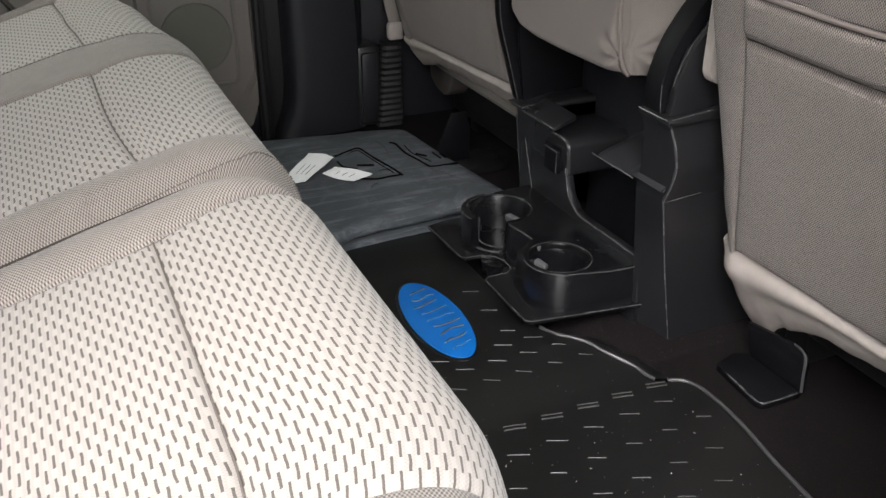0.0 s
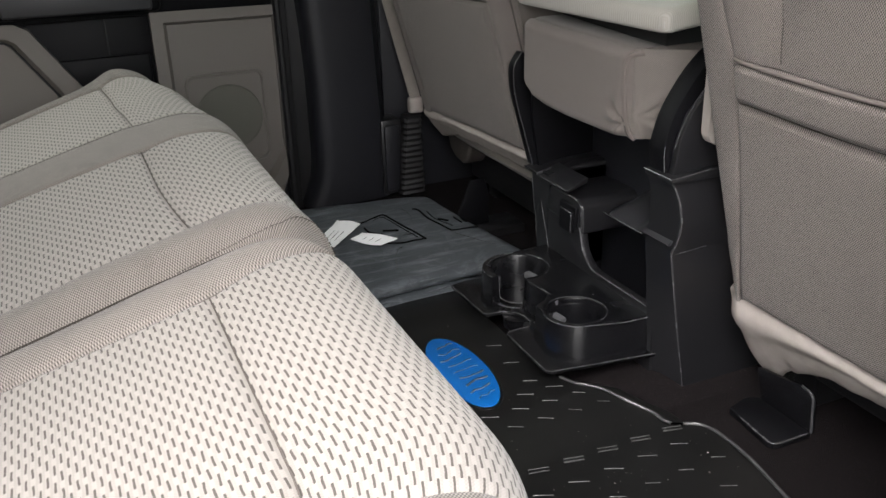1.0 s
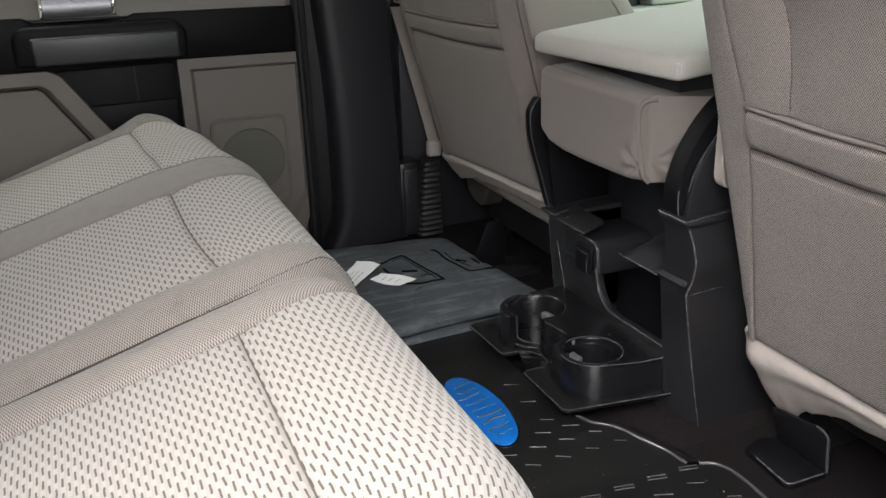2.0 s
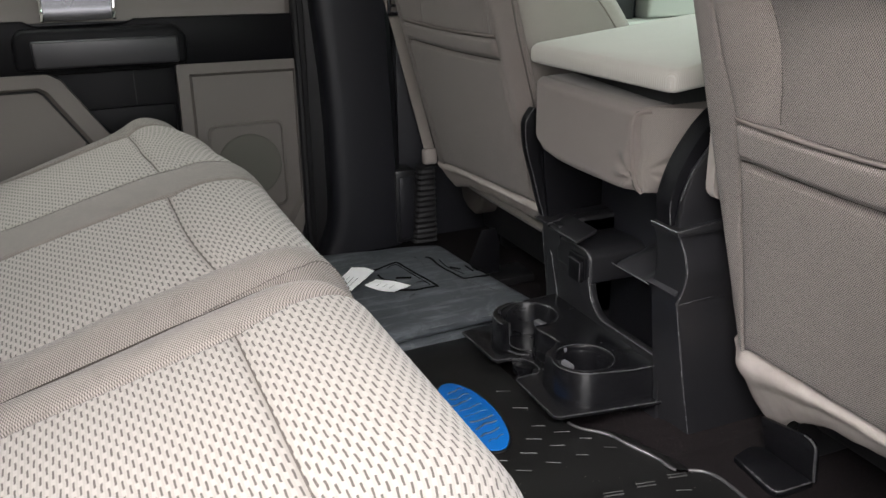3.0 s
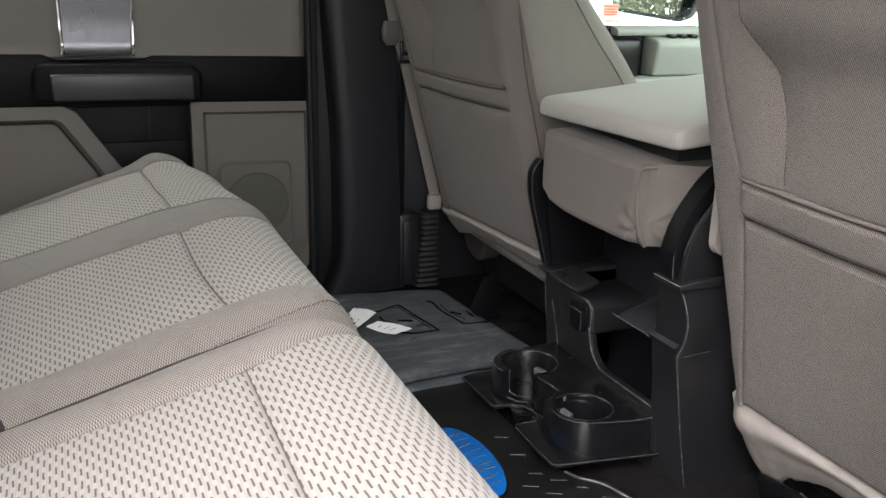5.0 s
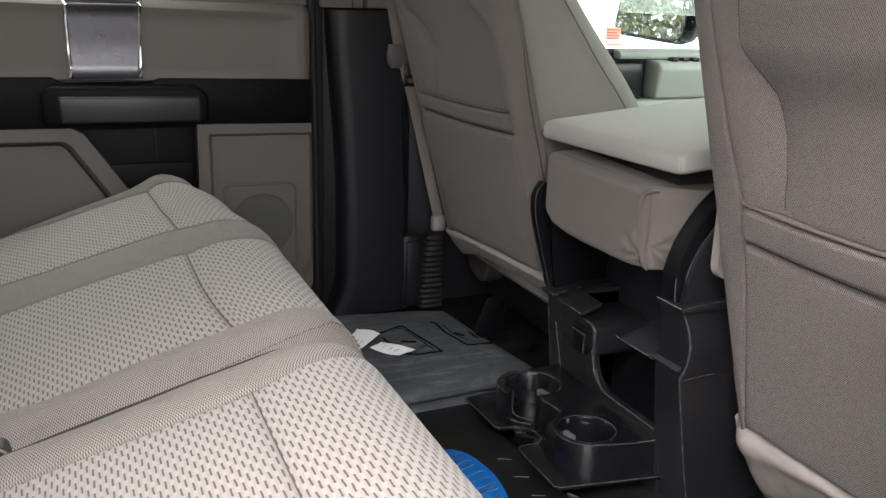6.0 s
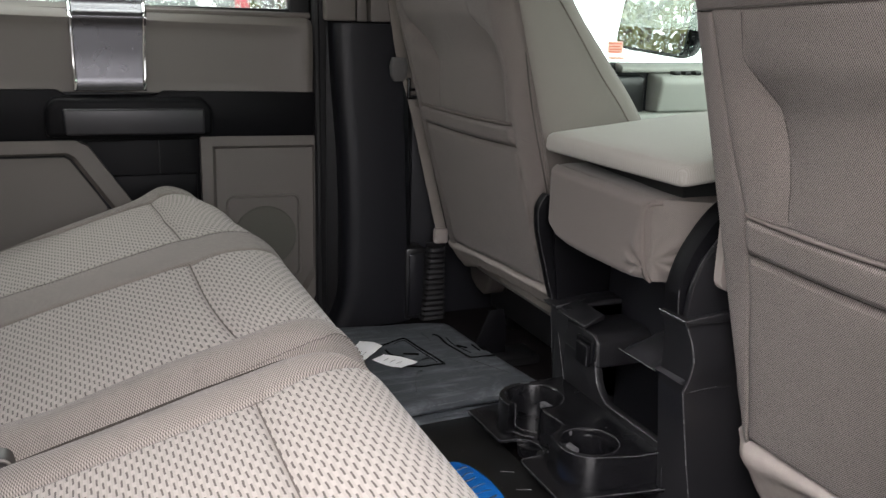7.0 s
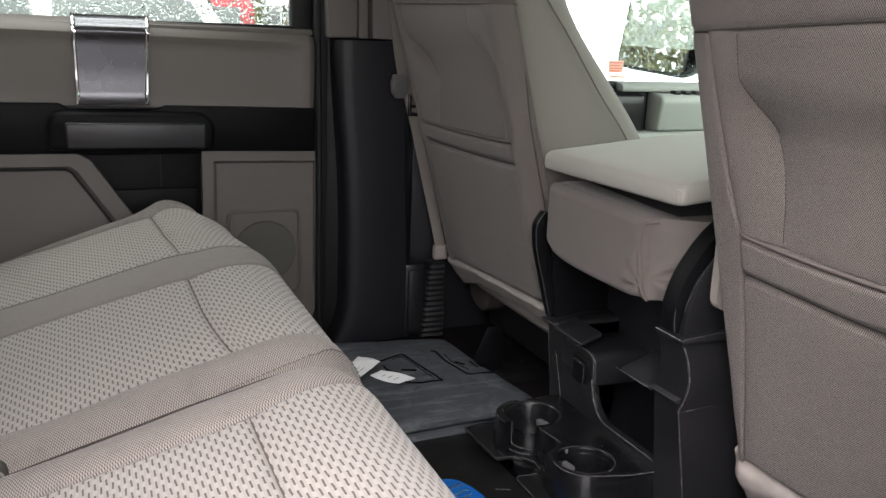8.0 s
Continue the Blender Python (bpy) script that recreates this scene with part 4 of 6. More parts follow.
for pts, lbl in (([(0.372, 1.568), (0.462, 1.690), (0.502, 1.647), (0.410, 1.545)], "creased white paper slip"), ([(0.452, 1.568), (0.487, 1.598), (0.544, 1.534), (0.497, 1.510)], "small white paper slip")):
    slip = thing("paper_slip", (*pts[0], 0.072), lbl + " lying on the folded mats", "paper", "papers on the folded mats")
    cx, cy = sum(p[0] for p in pts) / 4, sum(p[1] for p in pts) / 4

    def slip_at(u, v, pts=pts):
        a = Vector(pts[0]).lerp(Vector(pts[3]), u)
        b = Vector(pts[1]).lerp(Vector(pts[2]), u)
        q = a.lerp(b, v)
        return (q.x, q.y, 0.0745 + 0.002 * math.sin(5 * u + 2) * math.sin(4 * v + 1) + 0.0022 * abs(noise.noise((u * 3.1, v * 2.7, pts[0][0] * 50))))

    bm = sheet(slip_at, steps(0, 1, 16), steps(0, 1, 16))
    ext = bmesh.ops.extrude_face_region(bm, geom=list(bm.faces))
    for v in ext["geom"]:
        if isinstance(v, bmesh.types.BMVert):
            v.co.z -= 0.0006
    part("slip", bm, M_PAPER, slip)
    for k in range(3):
        a, b = Vector(pts[0]).lerp(Vector(pts[3]), 0.3 + 0.2 * k), Vector(pts[1]).lerp(Vector(pts[2]), 0.3 + 0.2 * k)
        p, q = a.lerp(b, 0.25), a.lerp(b, 0.6)
        part("print_bar", tube([(p.x, p.y, 0.0760), (q.x, q.y, 0.0760)], 0.0005, 5), M_PRINT, slip)

# ---------- front seats ----------
# dark seam thread, also used to paint the shade in folds
M_THREAD_SHADE = plain("thread_and_fold_shade", (0.06, 0.053, 0.047), 0.9)


def front_seat(name, inner, outer, xp, zp, hem, top, pocket, seam_in, seam_out, crease_in, crease_out, falls, label):
    """A front seat seen from behind: inner and outer are the sides towards and away from the middle of the cab."""
    sgn = 1 if outer > inner else -1
    cy = (inner + outer) / 2
    root = thing(name, (xp + 0.2, cy, 0.0), label, "car seat", "front seats")

    def rear(z):
        return xp - 0.27 * (z - zp)

    def across(t):
        return inner + (outer - inner) * t

    def tt(y):
        return (y - inner) / (outer - inner)

    def lookup(table, z):
        return float(np.interp(z, [p[0] for p in table], [p[1] for p in table]))

    low = min(hem)

    def ring(z):
        x = rear(z)
        depth = 0.15 + 0.165 * ease((0.90 - z) / 0.38)
        yi, yo = inner, outer
        pts = [(x + 0.032, yi), (x + 0.020, yi + sgn * 0.008), (x + 0.018, yi + sgn * 0.04), (x + 0.022, yi + sgn * 0.12), (x + 0.022, cy), (x + 0.022, yo - sgn * 0.12), (x + 0.018, yo - sgn * 0.04), (x + 0.020, yo - sgn * 0.008), (x + 0.032, yo), (x + depth * 0.7, yo - sgn * 0.004), (x + depth, yo - sgn * 0.03), (x + depth * 0.95, yo - sgn * 0.10), (x + depth * 0.72, cy), (x + depth * 0.95, yi + sgn * 0.10), (x + depth, yi + sgn * 0.03), (x + depth * 0.7, yi + sgn * 0.004)]
        return [(a, b, z) for a, b in pts]

    heights = [low - 0.02, low + 0.005, low + 0.03, low + 0.10, 0.40, 0.50, 0.60, 0.70, 0.78, 0.84, 0.90, 0.94]
    rings = [ring(z) for z in heights]
    cx = sum(p[0] for p in rings[-1]) / 16
    rings.append([(cx + (p[0] - cx) * 0.8, cy + (p[1] - cy) * 0.9, 0.965) for p in rings[-1]])
    rings.append([(cx + (p[0] - cx) * 0.3, cy + (p[1] - cy) * 0.7, 0.975) for p in rings[-1]])
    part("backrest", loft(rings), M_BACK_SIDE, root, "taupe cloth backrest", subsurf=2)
    # head restraint on two posts
    hx = rear(1.0) + 0.05
    part("headrest", loft([[(hx + a * w, cy + b * w, z) for a, b in rounded(-0.05, 0.05, -0.13, 0.13, 0.035, 4)] for z, w in ((1.0, 0.9), (1.02, 1.0), (1.10, 1.0), (1.15, 0.92), (1.165, 0.7))]), M_BACK, root, "taupe cloth headrest", subsurf=1)
    for d in (-0.07, 0.07):
        part("headrest_post", tube([(hx, cy + d, 0.95), (hx, cy + d, 1.03)], 0.006, 10), M_CHROME, root)

    def on_back(y, z, off):
        """A place on the rear face."""
        d = min(abs(y - inner), abs(outer - y))
        return (rear(z) - 0.005 + 0.030 * (1 - ease(d / 0.055)) ** 1.5 - off, y, z)

    def left(z):
        return lookup(seam_in, z)

    def right(z):
        return lookup(seam_out, z)

    def top_seam(y):
        return top[0] + top[1] * tt(y)

    def pocket_top(u):
        return zp + pocket[0] + (pocket[1] - pocket[0]) * u - pocket[2] * math.sin(math.pi * u)

    def hem_at(u):
        return hem[0] + (hem[1] - hem[0]) * u

    def soft(d, w):
        return 1 - (1 - max(0.0, min(d / w, 1.0))) ** 2

    US = [0, 0.006, 0.014, 0.028] + steps(0.05, 0.95, 34) + [0.972, 0.986, 0.994, 1]
    KS = [0, 0.01, 0.03, 0.06] + steps(0.1, 0.9, 16) + [0.94, 0.97, 0.99, 1]

    def panel(lo, hi, puff):
        def pt(u, k):
            z = lo(u) + (hi(u) - lo(u)) * k
            y = left(z) + (right(z) - left(z)) * u
            e = soft(u, 0.03) * soft(1 - u, 0.03)
            tuck = 1 - soft(k * (hi(u) - lo(u)), 0.014) * soft((1 - k) * (hi(u) - lo(u)), 0.014)
            slack = 0.0020 * noise.noise((y * 9, z * 7, zp * 5))
            return on_back(y, z, 0.0028 + (puff - 0.0028) * e * (1 - tuck) - 0.0065 * tuck * e + slack * e)

        return sheet(pt, US, KS)

    pocket_panel = part("pocket", panel(lambda u: hem_at(u) + 0.002, lambda u: pocket_top(u) - pocket[3], 0.010), M_BACK, root, "taupe cloth map pocket")
    part("pocket_band", panel(lambda u: pocket_top(u) - pocket[3], pocket_top, 0.014), M_BACK, pocket_panel, "folded band along the pocket's top")
    lip = []
    for u in steps(0.004, 0.996, 34):
        z = pocket_top(u)
        lip.append(on_back(left(z) + (right(z) - left(z)) * u, z, 0.003 + 0.008 * soft(u, 0.03) * soft(1 - u, 0.03)))
    part("pocket_welt", tube(lip, 0.0026, 8), M_PIPING, pocket_panel)
    # dark cords paint the shadow under the welt and below the band
    for drop, r in ((0.0042, 0.0011), (pocket[3], 0.0014)):
        cord = []
        for u in steps(0.004, 0.996, 34):
            z = pocket_top(u) - drop
            e = soft(u, 0.03) * soft(1 - u, 0.03)
            cord.append(on_back(left(z) + (right(z) - left(z)) * u, z, 0.0028 - 0.0055 * e if drop > 0.01 else 0.003 + 0.0045 * e))
        part("dark_cord", tube(cord, r, 6), M_THREAD_SHADE, pocket_panel)

    # the panel above sinks between two long creases
    def inside(y, z):
        a, b = lookup(crease_in, z), lookup(crease_out, z)
        return sgn * (y - a), sgn * (b - y)

    def strength(z):
        # shallow at the top, deepest below the bend of the creases, easing out towards the pocket
        down = top[0] - z
        return 0.12 + 0.88 * ease((down - 0.045) / 0.075) * (1 - 0.72 * ease((down - 0.12) / 0.14))

    DEEP = 0.034

    def upper_pt(u, k):
        # three strips across: up to the first crease, between the creases, and beyond
        seg = min(int(u), 2)
        f = u - seg

        def place(z):
            ends = (left(z), lookup(crease_in, z), lookup(crease_out, z), right(z))
            return ends[seg] + (ends[seg + 1] - ends[seg]) * f

        y = place(zp + 0.05)
        lo = pocket_top((y - left(zp)) / (right(zp) - left(zp))) + 0.001
        z = lo + (top_seam(y) - lo) * k
        y = place(z)
        e = soft(abs(y - left(z)), 0.010) * soft(abs(right(z) - y), 0.010) * soft((1 - k) * 0.2, 0.010)
        # the cloth slopes down to each crease and eases out beyond it
        if seg == 1:
            deep = (0.5 + 0.5 * max(math.exp(-max(d, 0.0) / 0.05) for d in inside(y, z))) * DEEP * strength(z)
        else:
            deep = DEEP * strength(z) * (f if seg == 0 else 1 - f) ** 2
        return on_back(y, z, 0.0035 + 0.0035 * e - deep + 0.001 * noise.noise((y * 8, z * 8, 3.0)))

    cols = [0, 0.05, 0.12] + steps(0.2, 0.99999, 10) + [1.000001] + steps(1.01, 1.99, 50) + [1.999999] + [2.000001] + steps(2.1, 2.8, 9) + [2.88, 2.95, 3.0]
    part("upper_panel", sheet(upper_pt, cols, steps(0, 0.94, 44) + [0.96, 0.98, 0.992, 1]), M_BACK, root, "creased upper panel of the seat back", smooth=30)
    # dark cords paint the shaded line down each crease
    for table in (crease_in, crease_out):
        zs = steps(zp + 0.012, top_seam(table[0][1]) - 0.008, 40)
        part("dark_cord", tube([on_back(lookup(table, z), z, 0.0062 - DEEP * strength(z)) for z in zs], 0.0014, 6), M_THREAD_SHADE, root)

    def corner(y):
        return 0.0005 + 0.0065 * ease(min(abs(y - inner), abs(outer - y)) / 0.02)

    # strips between the side seams and the corners
    def strip(edge, side):
        def pt(u, z):
            y0 = (inner + sgn * 0.0005) if side == 0 else (outer - sgn * 0.0005)
            y = y0 + (edge(z) - y0) * u
            return on_back(y, z, corner(y) - 0.0035 * (1 - soft(1 - u, 0.10)))

        return sheet(pt, steps(0, 0.84, 12) + [0.88, 0.92, 0.96, 0.985, 1], [hem[side] - 0.004] + steps(hem[side] + 0.01, top[0] + top[1] * side, 50))

    part("side_strip", strip(left, 0), M_BACK, root, "stitched side strip of the seat back")
    part("side_strip", strip(right, 1), M_BACK, root, "stitched side strip of the seat back")

    def crown_pt(t, k):
        y = across(t)
        z = top_seam(y) + (0.938 - top_seam(y)) * k
        return on_back(y, z, corner(y) - 0.0035 + 0.0045 * soft(k * 0.1, 0.010))

    part("top_panel", sheet(crown_pt, [0.001, 0.01, 0.02, 0.04] + steps(0.07, 0.93, 30) + [0.96, 0.98, 0.99, 0.999], [0, 0.01, 0.03, 0.06, 0.1] + steps(0.16, 1, 8)), M_BACK, root, "upper end of the seat back")

    part("dark_cord", tube([on_back(across(t), top_seam(across(t)), corner(across(t)) - 0.0030) for t in [0.0005, 0.004, 0.01, 0.02] + steps(0.035, 0.965, 40) + [0.98, 0.99, 0.9995]], 0.0016, 6), M_THREAD_SHADE, root)

    # hanging skirt under the back
    def skirt_pt(t, k):
        z0 = hem[0] + (hem[1] - hem[0]) * t + 0.004
        fall = lookup(falls, t)
        roll = 0.010 * math.sin(math.pi * min(1.0, k * 2.2)) if k < 0.4545 else 0.0
        d = min(t, 1 - t) * abs(outer - inner)
        return (rear(z0) - 0.004 + 0.026 * (1 - ease(d / 0.05)) ** 1.5 - roll + 0.05 * fall / 0.11 * k * k + 0.003 * noise.noise((t * 14, k * 2, zp)) + 0.0016 * noise.noise((t * 60, k * 7, zp)) * k, across(t), z0 - fall * k * (1 + 0.04 * noise.noise((t * 40, 0.3, zp))))

    sk = sheet(skirt_pt, [0.001, 0.006, 0.012, 0.02, 0.03, 0.04, 0.05] + steps(0.065, 0.985, 70), steps(0, 1, 14))
    ext = bmesh.ops.extrude_face_region(sk, geom=list(sk.faces))
    for v in ext["geom"]:
        if isinstance(v, bmesh.types.BMVert):
            v.co.x += 0.004
    part("skirt", sk, M_FELT, root, "pale felt-edged skirt under the seat back", smooth=60)
    # cushion and its side
    part("seat_cushion", bev(loft([[(x, y, z) for x, y in rounded(rear(0.3) + 0.06 + d, 1.38 - d, min(inner, outer) + d, max(inner, outer) - d, 0.06, 4)] for z, d in ((0.16, 0.02), (0.18, 0.0), (0.30, 0.0), (0.345, 0.02), (0.36, 0.06))]), 0.006), M_TWILL, root, "beige cloth seat cushion")
    part("seat_frame", box(rear(0.2) + 0.10, 1.30, min(inner, outer) + 0.04, max(inner, outer) - 0.04, 0.05, 0.17, 0.01), M_BLACK, root, "black steel seat frame")
    for y in (min(inner, outer) + 0.09, max(inner, outer) - 0.09):
        part("seat_rail", box(0.92, 1.35, y - 0.022, y + 0.022, 0.0, 0.06, 0.005), M_BLACK, root)
    return root, rear


FAR_SEAMS = [(0.20, 1.380), (0.55, 1.390), (0.62, 1.388), (0.70, 1.378), (0.85, 1.392)]
far_seat, far_rear = front_seat("front_seat", 1.335, 1.935, 0.678, 0.590, (0.266, 0.236), (0.848, 0.004), (0.008, -0.002, 0.004, 0.046), FAR_SEAMS, [(0.2, 1.85), (0.55, 1.862), (0.85, 1.895)], [(0.58, 1.437), (0.604, 1.435), (0.676, 1.424), (0.734, 1.431), (0.774, 1.469), (0.80, 1.494), (0.85, 1.492)], [(0.58, 1.775), (0.633, 1.768), (0.691, 1.762), (0.737, 1.812), (0.773, 1.850), (0.85, 1.862)], [(0, 0.040), (0.1, 0.050), (0.25, 0.044), (0.7, 0.044), (0.84, 0.066), (0.90, 0.074), (0.94, 0.058), (1, 0.050)], "taupe cloth front seat with a map pocket, driver's side")
near_seat, near_rear = front_seat("front_seat", 0.884, 0.30, 0.725, 0.546, (0.181, 0.176), (0.811, 0.033), (0.009, 0.009, 0.008, 0.059), [(0.15, 0.842), (0.297, 0.820), (0.43, 0.800), (0.548, 0.789), (0.638, 0.804), (0.726, 0.811), (0.81, 0.815)], [(0.15, 0.338), (0.43, 0.372), (0.548, 0.384), (0.81, 0.361)], [(0.53, 0.724), (0.60, 0.720), (0.653, 0.728), (0.70, 0.741), (0.726, 0.755), (0.758, 0.768), (0.82, 0.763)], [(0.53, 0.46), (0.653, 0.463), (0.726, 0.440), (0.758, 0.422), (0.82, 0.423)], [(0, 0.038), (0.012, 0.088), (0.040, 0.128), (0.09, 0.141), (0.14, 0.130), (0.19, 0.103), (0.32, 0.066), (0.52, 0.050), (1, 0.050)], "taupe cloth front seat with a map pocket, passenger's side")
# piping along the wing of the driver's seat, and the stitched corner beside it
wing = smooth_line([(0.690, 1.3335, 0.866), (0.748, 1.3335, 0.792), (0.818, 1.3335, 0.696), (0.875, 1.3335, 0.626), (0.95, 1.3335, 0.52)], 8)
part("wing_piping", tube(wing, 0.0022, 8), M_PIPING, far_seat)
part("corner_seam", tube([(far_rear(z) + 0.014 + 0.012 * ease((z - 0.6) / 0.2), 1.3415, z) for z in steps(0.29, 0.845, 40)], 0.0016, 6), M_THREAD_SHADE, far_seat)
part("side_shield", prism([(1.925, 0.24), (1.925, 0.150), (1.912, 0.122), (1.88, 0.106), (1.84, 0.100), (1.812, 0.115), (1.80, 0.15), (1.80, 0.24)], "x", 0.835, 0.96, 0.010, 3), plain("brown_moulded_plastic", (0.046, 0.040, 0.035), 0.6, var=0.1, fine=700), far_seat, "brown plastic shield under the seat")


def flap_edge(z):
    # the cover's loose edge bulges out beside the lower corner
    return 0.886 + 0.015 * math.sin(math.pi * max(0.0, min(1.0, (z - 0.155) / 0.215))) + 0.004 * ease((0.30 - z) / 0.1)


part("side_flap", sheet(lambda u, z: (near_rear(z) + 0.020 + 0.012 * u * u, 0.872 + (flap_edge(z) - 0.872) * u, z), steps(0, 1, 6), steps(0.172, 0.365, 24)), M_BACK, near_seat, "loose lower edge of the seat cover")
part("corner_seam", tube([(near_rear(z) + 0.032, flap_edge(z), z) for z in steps(0.175, 0.345, 24)], 0.0019, 6), M_FELT, near_seat, "pale overlock stitching")
part("recliner_cover", loft([[(x, y, z) for x, z in rounded(0.756 + d, 0.90, 0.414 + d, 0.56, 0.022, 5)] for y, d in ((0.872, 0.0), (0.888, 0.0), (0.8915, 0.004))]), M_FELT, near_seat, "pale plastic recliner cover")

# bracket cover on the near seat's rear rail foot
foot = thing("rail_foot_cover", (0.80, 0.72, 0.0), "black plastic cover over a seat rail foot", "rail cover")
part("cover", prism([(0.800, 0.818), (0.790, 0.728), (0.794, 0.719), (0.804, 0.716), (0.862, 0.716), (0.872, 0.815), (0.84, 0.83)], "z", 0.0, 0.012, 0.003), M_DOOR_BLACK, foot)
part("flange", prism([(0.712, 0.010), (0.815, 0.010), (0.832, 0.06), (0.775, 0.070), (0.742, 0.076), (0.722, 0.072), (0.716, 0.060)], "x", 0.858, 0.866, 0.003), M_GLOSS, foot)
part("lip", tube(smooth_line([(0.859, 0.714, 0.013), (0.859, 0.717, 0.04), (0.859, 0.719, 0.064), (0.859, 0.726, 0.073), (0.859, 0.742, 0.076)], 5), 0.0020, 8), M_EDGE_GLINT, foot)
part("lip", tube(smooth_line([(0.797, 0.790, 0.0115), (0.7915, 0.735, 0.0115), (0.7915, 0.724, 0.0115), (0.797, 0.7175, 0.0115), (0.820, 0.7165, 0.0115), (0.855, 0.7165, 0.0115)], 5), 0.0015, 8), M_EDGE_GLINT, foot)
foot2 = thing("rail_foot_cover", (0.82, 1.70, 0.0), "black bracket over a seat rail foot of the driver's seat", "rail cover")
part("cover", prism([(0.720, 0.02), (0.736, 0.062), (0.764, 0.130), (0.80, 0.130), (0.81, 0.09), (0.81, 0.02)], "y", 1.645, 1.651, 0.002), M_DOOR_BLACK, foot2)
part("foot_plate", box(0.715, 0.88, 1.60, 1.69, 0.0, 0.02, 0.004), M_BLACK, foot2)

# ---------- centre console seat ----------
con = thing("centre_console", (0.85, 1.12, 0.0), "fold-down centre console seat in taupe cloth with a black plastic frame", "console")
LX, YF = 0.703, 1.325


def skew(x, y):
    # the console stands a little askew across the cab
    return x + 0.075 * (YF - y) * ease((1.0 - x) / 0.2)


def lid_ring(z, d, lift=0.10):
    return [(skew(x, y), y, z + lift * (x - LX)) for x, y in rounded(LX - 0.010 + d, 1.22, 0.938 + d, YF - 0.012 - d, 0.013, 5)]


M_LID = twill("pale_twill_lid_cloth", (0.35, 0.335, 0.305), 0.0030, 0.7, bump=0.3, axes=("X", "Y"), dark=0.8)
part("lid", loft([lid_ring(z, d) for z, d in ((0.559, 0.008), (0.562, 0.002), (0.566, 0.0), (0.582, 0.0), (0.588, 0.002), (0.592, 0.006), (0.5938, 0.012), (0.5948, 0.05), (0.5955, 0.10), (0.596, 0.15))]), M_LID, con, "pale cloth armrest lid", smooth=60)


def box_outline():
    """The box's rear outline in (y, z), with a well rounded lower far corner."""
    pts = [(1.008, 0.392)] + [(1.06, 0.388), (1.17, 0.391), (1.225, 0.395), (1.262, 0.403), (1.285, 0.420), (1.297, 0.444), (1.304, 0.49), (1.306, 0.520), (1.300, 0.533), (1.285, 0.538), (1.010, 0.528)]
    return pts


BOX_C = (1.13, 0.478)
box_rings = []
for bx, shrink in ((LX + 0.010, 0.006), (LX + 0.012, 0.003), (LX + 0.018, 0.0), (LX + 0.03, -0.001), (1.12, 0.0)):
    ring = []
    for y, z in box_outline():
        v = Vector((y - BOX_C[0], z - BOX_C[1]))
        w = v * (1 - shrink / max(v.length, 0.06))
        ring.append((skew(bx, BOX_C[0] + w.x), BOX_C[0] + w.x, BOX_C[1] + w.y))
    box_rings.append(ring)
box_bm = loft(box_rings, cap=False)
box_bm.verts.ensure_lookup_table()


def box_face(u, v):
    # the padded rear face, with a few pulls beside the welt
    y = 1.016 + 0.280 * u
    low_z = float(np.interp(y, [p[0] for p in box_outline()[:9]], [p[1] for p in box_outline()[:9]]))
    high_z = 0.5275 + 0.010 * u
    z = low_z + 0.002 + (high_z - low_z - 0.004) * v

    def roll(d):
        d = max(0.0, min(1.0, d / 0.014))
        return math.sqrt(1 - (1 - d) ** 2)

    e = roll(u * 0.28) * roll((1 - u) * 0.28) * roll(v * 0.14) * roll((1 - v) * 0.14)
    r, q = math.hypot(y - 1.016, z - 0.418), math.atan2(z - 0.418, y - 1.016)
    pull = 0.0056 * math.sin(7 * q + 0.6) * math.exp(-((r - 0.022) / 0.02) ** 2)
    return (skew(LX - 0.002, y) + 0.013 * (1 - e) - 0.006 * e - pull * e, y, z)


box_part = part("cushion_box", box_bm, M_BOX, con, "taupe cloth box cushion", smooth=60)
part("rear_face", sheet(box_face, [0, 0.01, 0.025] + steps(0.045, 0.95, 50) + [0.965, 0.98, 0.99, 1], [0, 0.015, 0.04] + steps(0.07, 0.93, 30) + [0.96, 0.985, 1]), M_BOX, box_part, "padded rear face with creased cloth", smooth=80)


def side_face(u, v):
    # the cloth side, gathered into folds beside the welt
    x, z = LX + 0.028 + 0.36 * u * u, 0.393 + 0.134 * v
    r, q = math.hypot(x - LX - 0.03, z - 0.428), math.atan2(z - 0.428, x - LX - 0.03)
    fold = 0.0036 * math.sin(8 * q + 1.0) * math.exp(-((r - 0.03) / 0.026) ** 2)
    top = 0.0016 * math.sin(40 * x + 20 * z) * math.exp(-((z - 0.52) / 0.03) ** 2)
    swell = math.sin(math.pi * min(1.0, v * 5) * 0.5) * math.sin(math.pi * min(1.0, (1 - v) * 6) * 0.5)
    return (x, 1.017 - 0.068 * math.sin(math.pi * min(1.0, (x - LX - 0.028) / 0.13) * 0.5) - 0.008 * swell * min(1.0, u * 5) - fold - top, z)


part("side_cushion", sheet(side_face, steps(0, 1, 70), steps(0, 1, 40)), M_BACK_SIDE, box_part, "creased cloth side of the box", smooth=80)
for dy, rr in ((0.0, 0.0032), (0.009, 0.0020)):
    welt = smooth_line([(LX + 0.030, 1.008 + dy, 0.393), (LX + 0.0225, 1.012 + dy, 0.406), (LX + 0.0175, 1.018 + dy, 0.44), (LX + 0.0170, 1.023 + dy, 0.49), (LX + 0.020, 1.020 + dy * 0.8, 0.513), (LX + 0.027, 1.009 + dy * 0.5, 0.521), (LX + 0.036, 1.003 + dy * 0.2, 0.522)], 6)
    part("seam_welt", tube(welt, rr, 8), M_PIPING if dy == 0.0 else M_THREAD_SHADE, box_part)
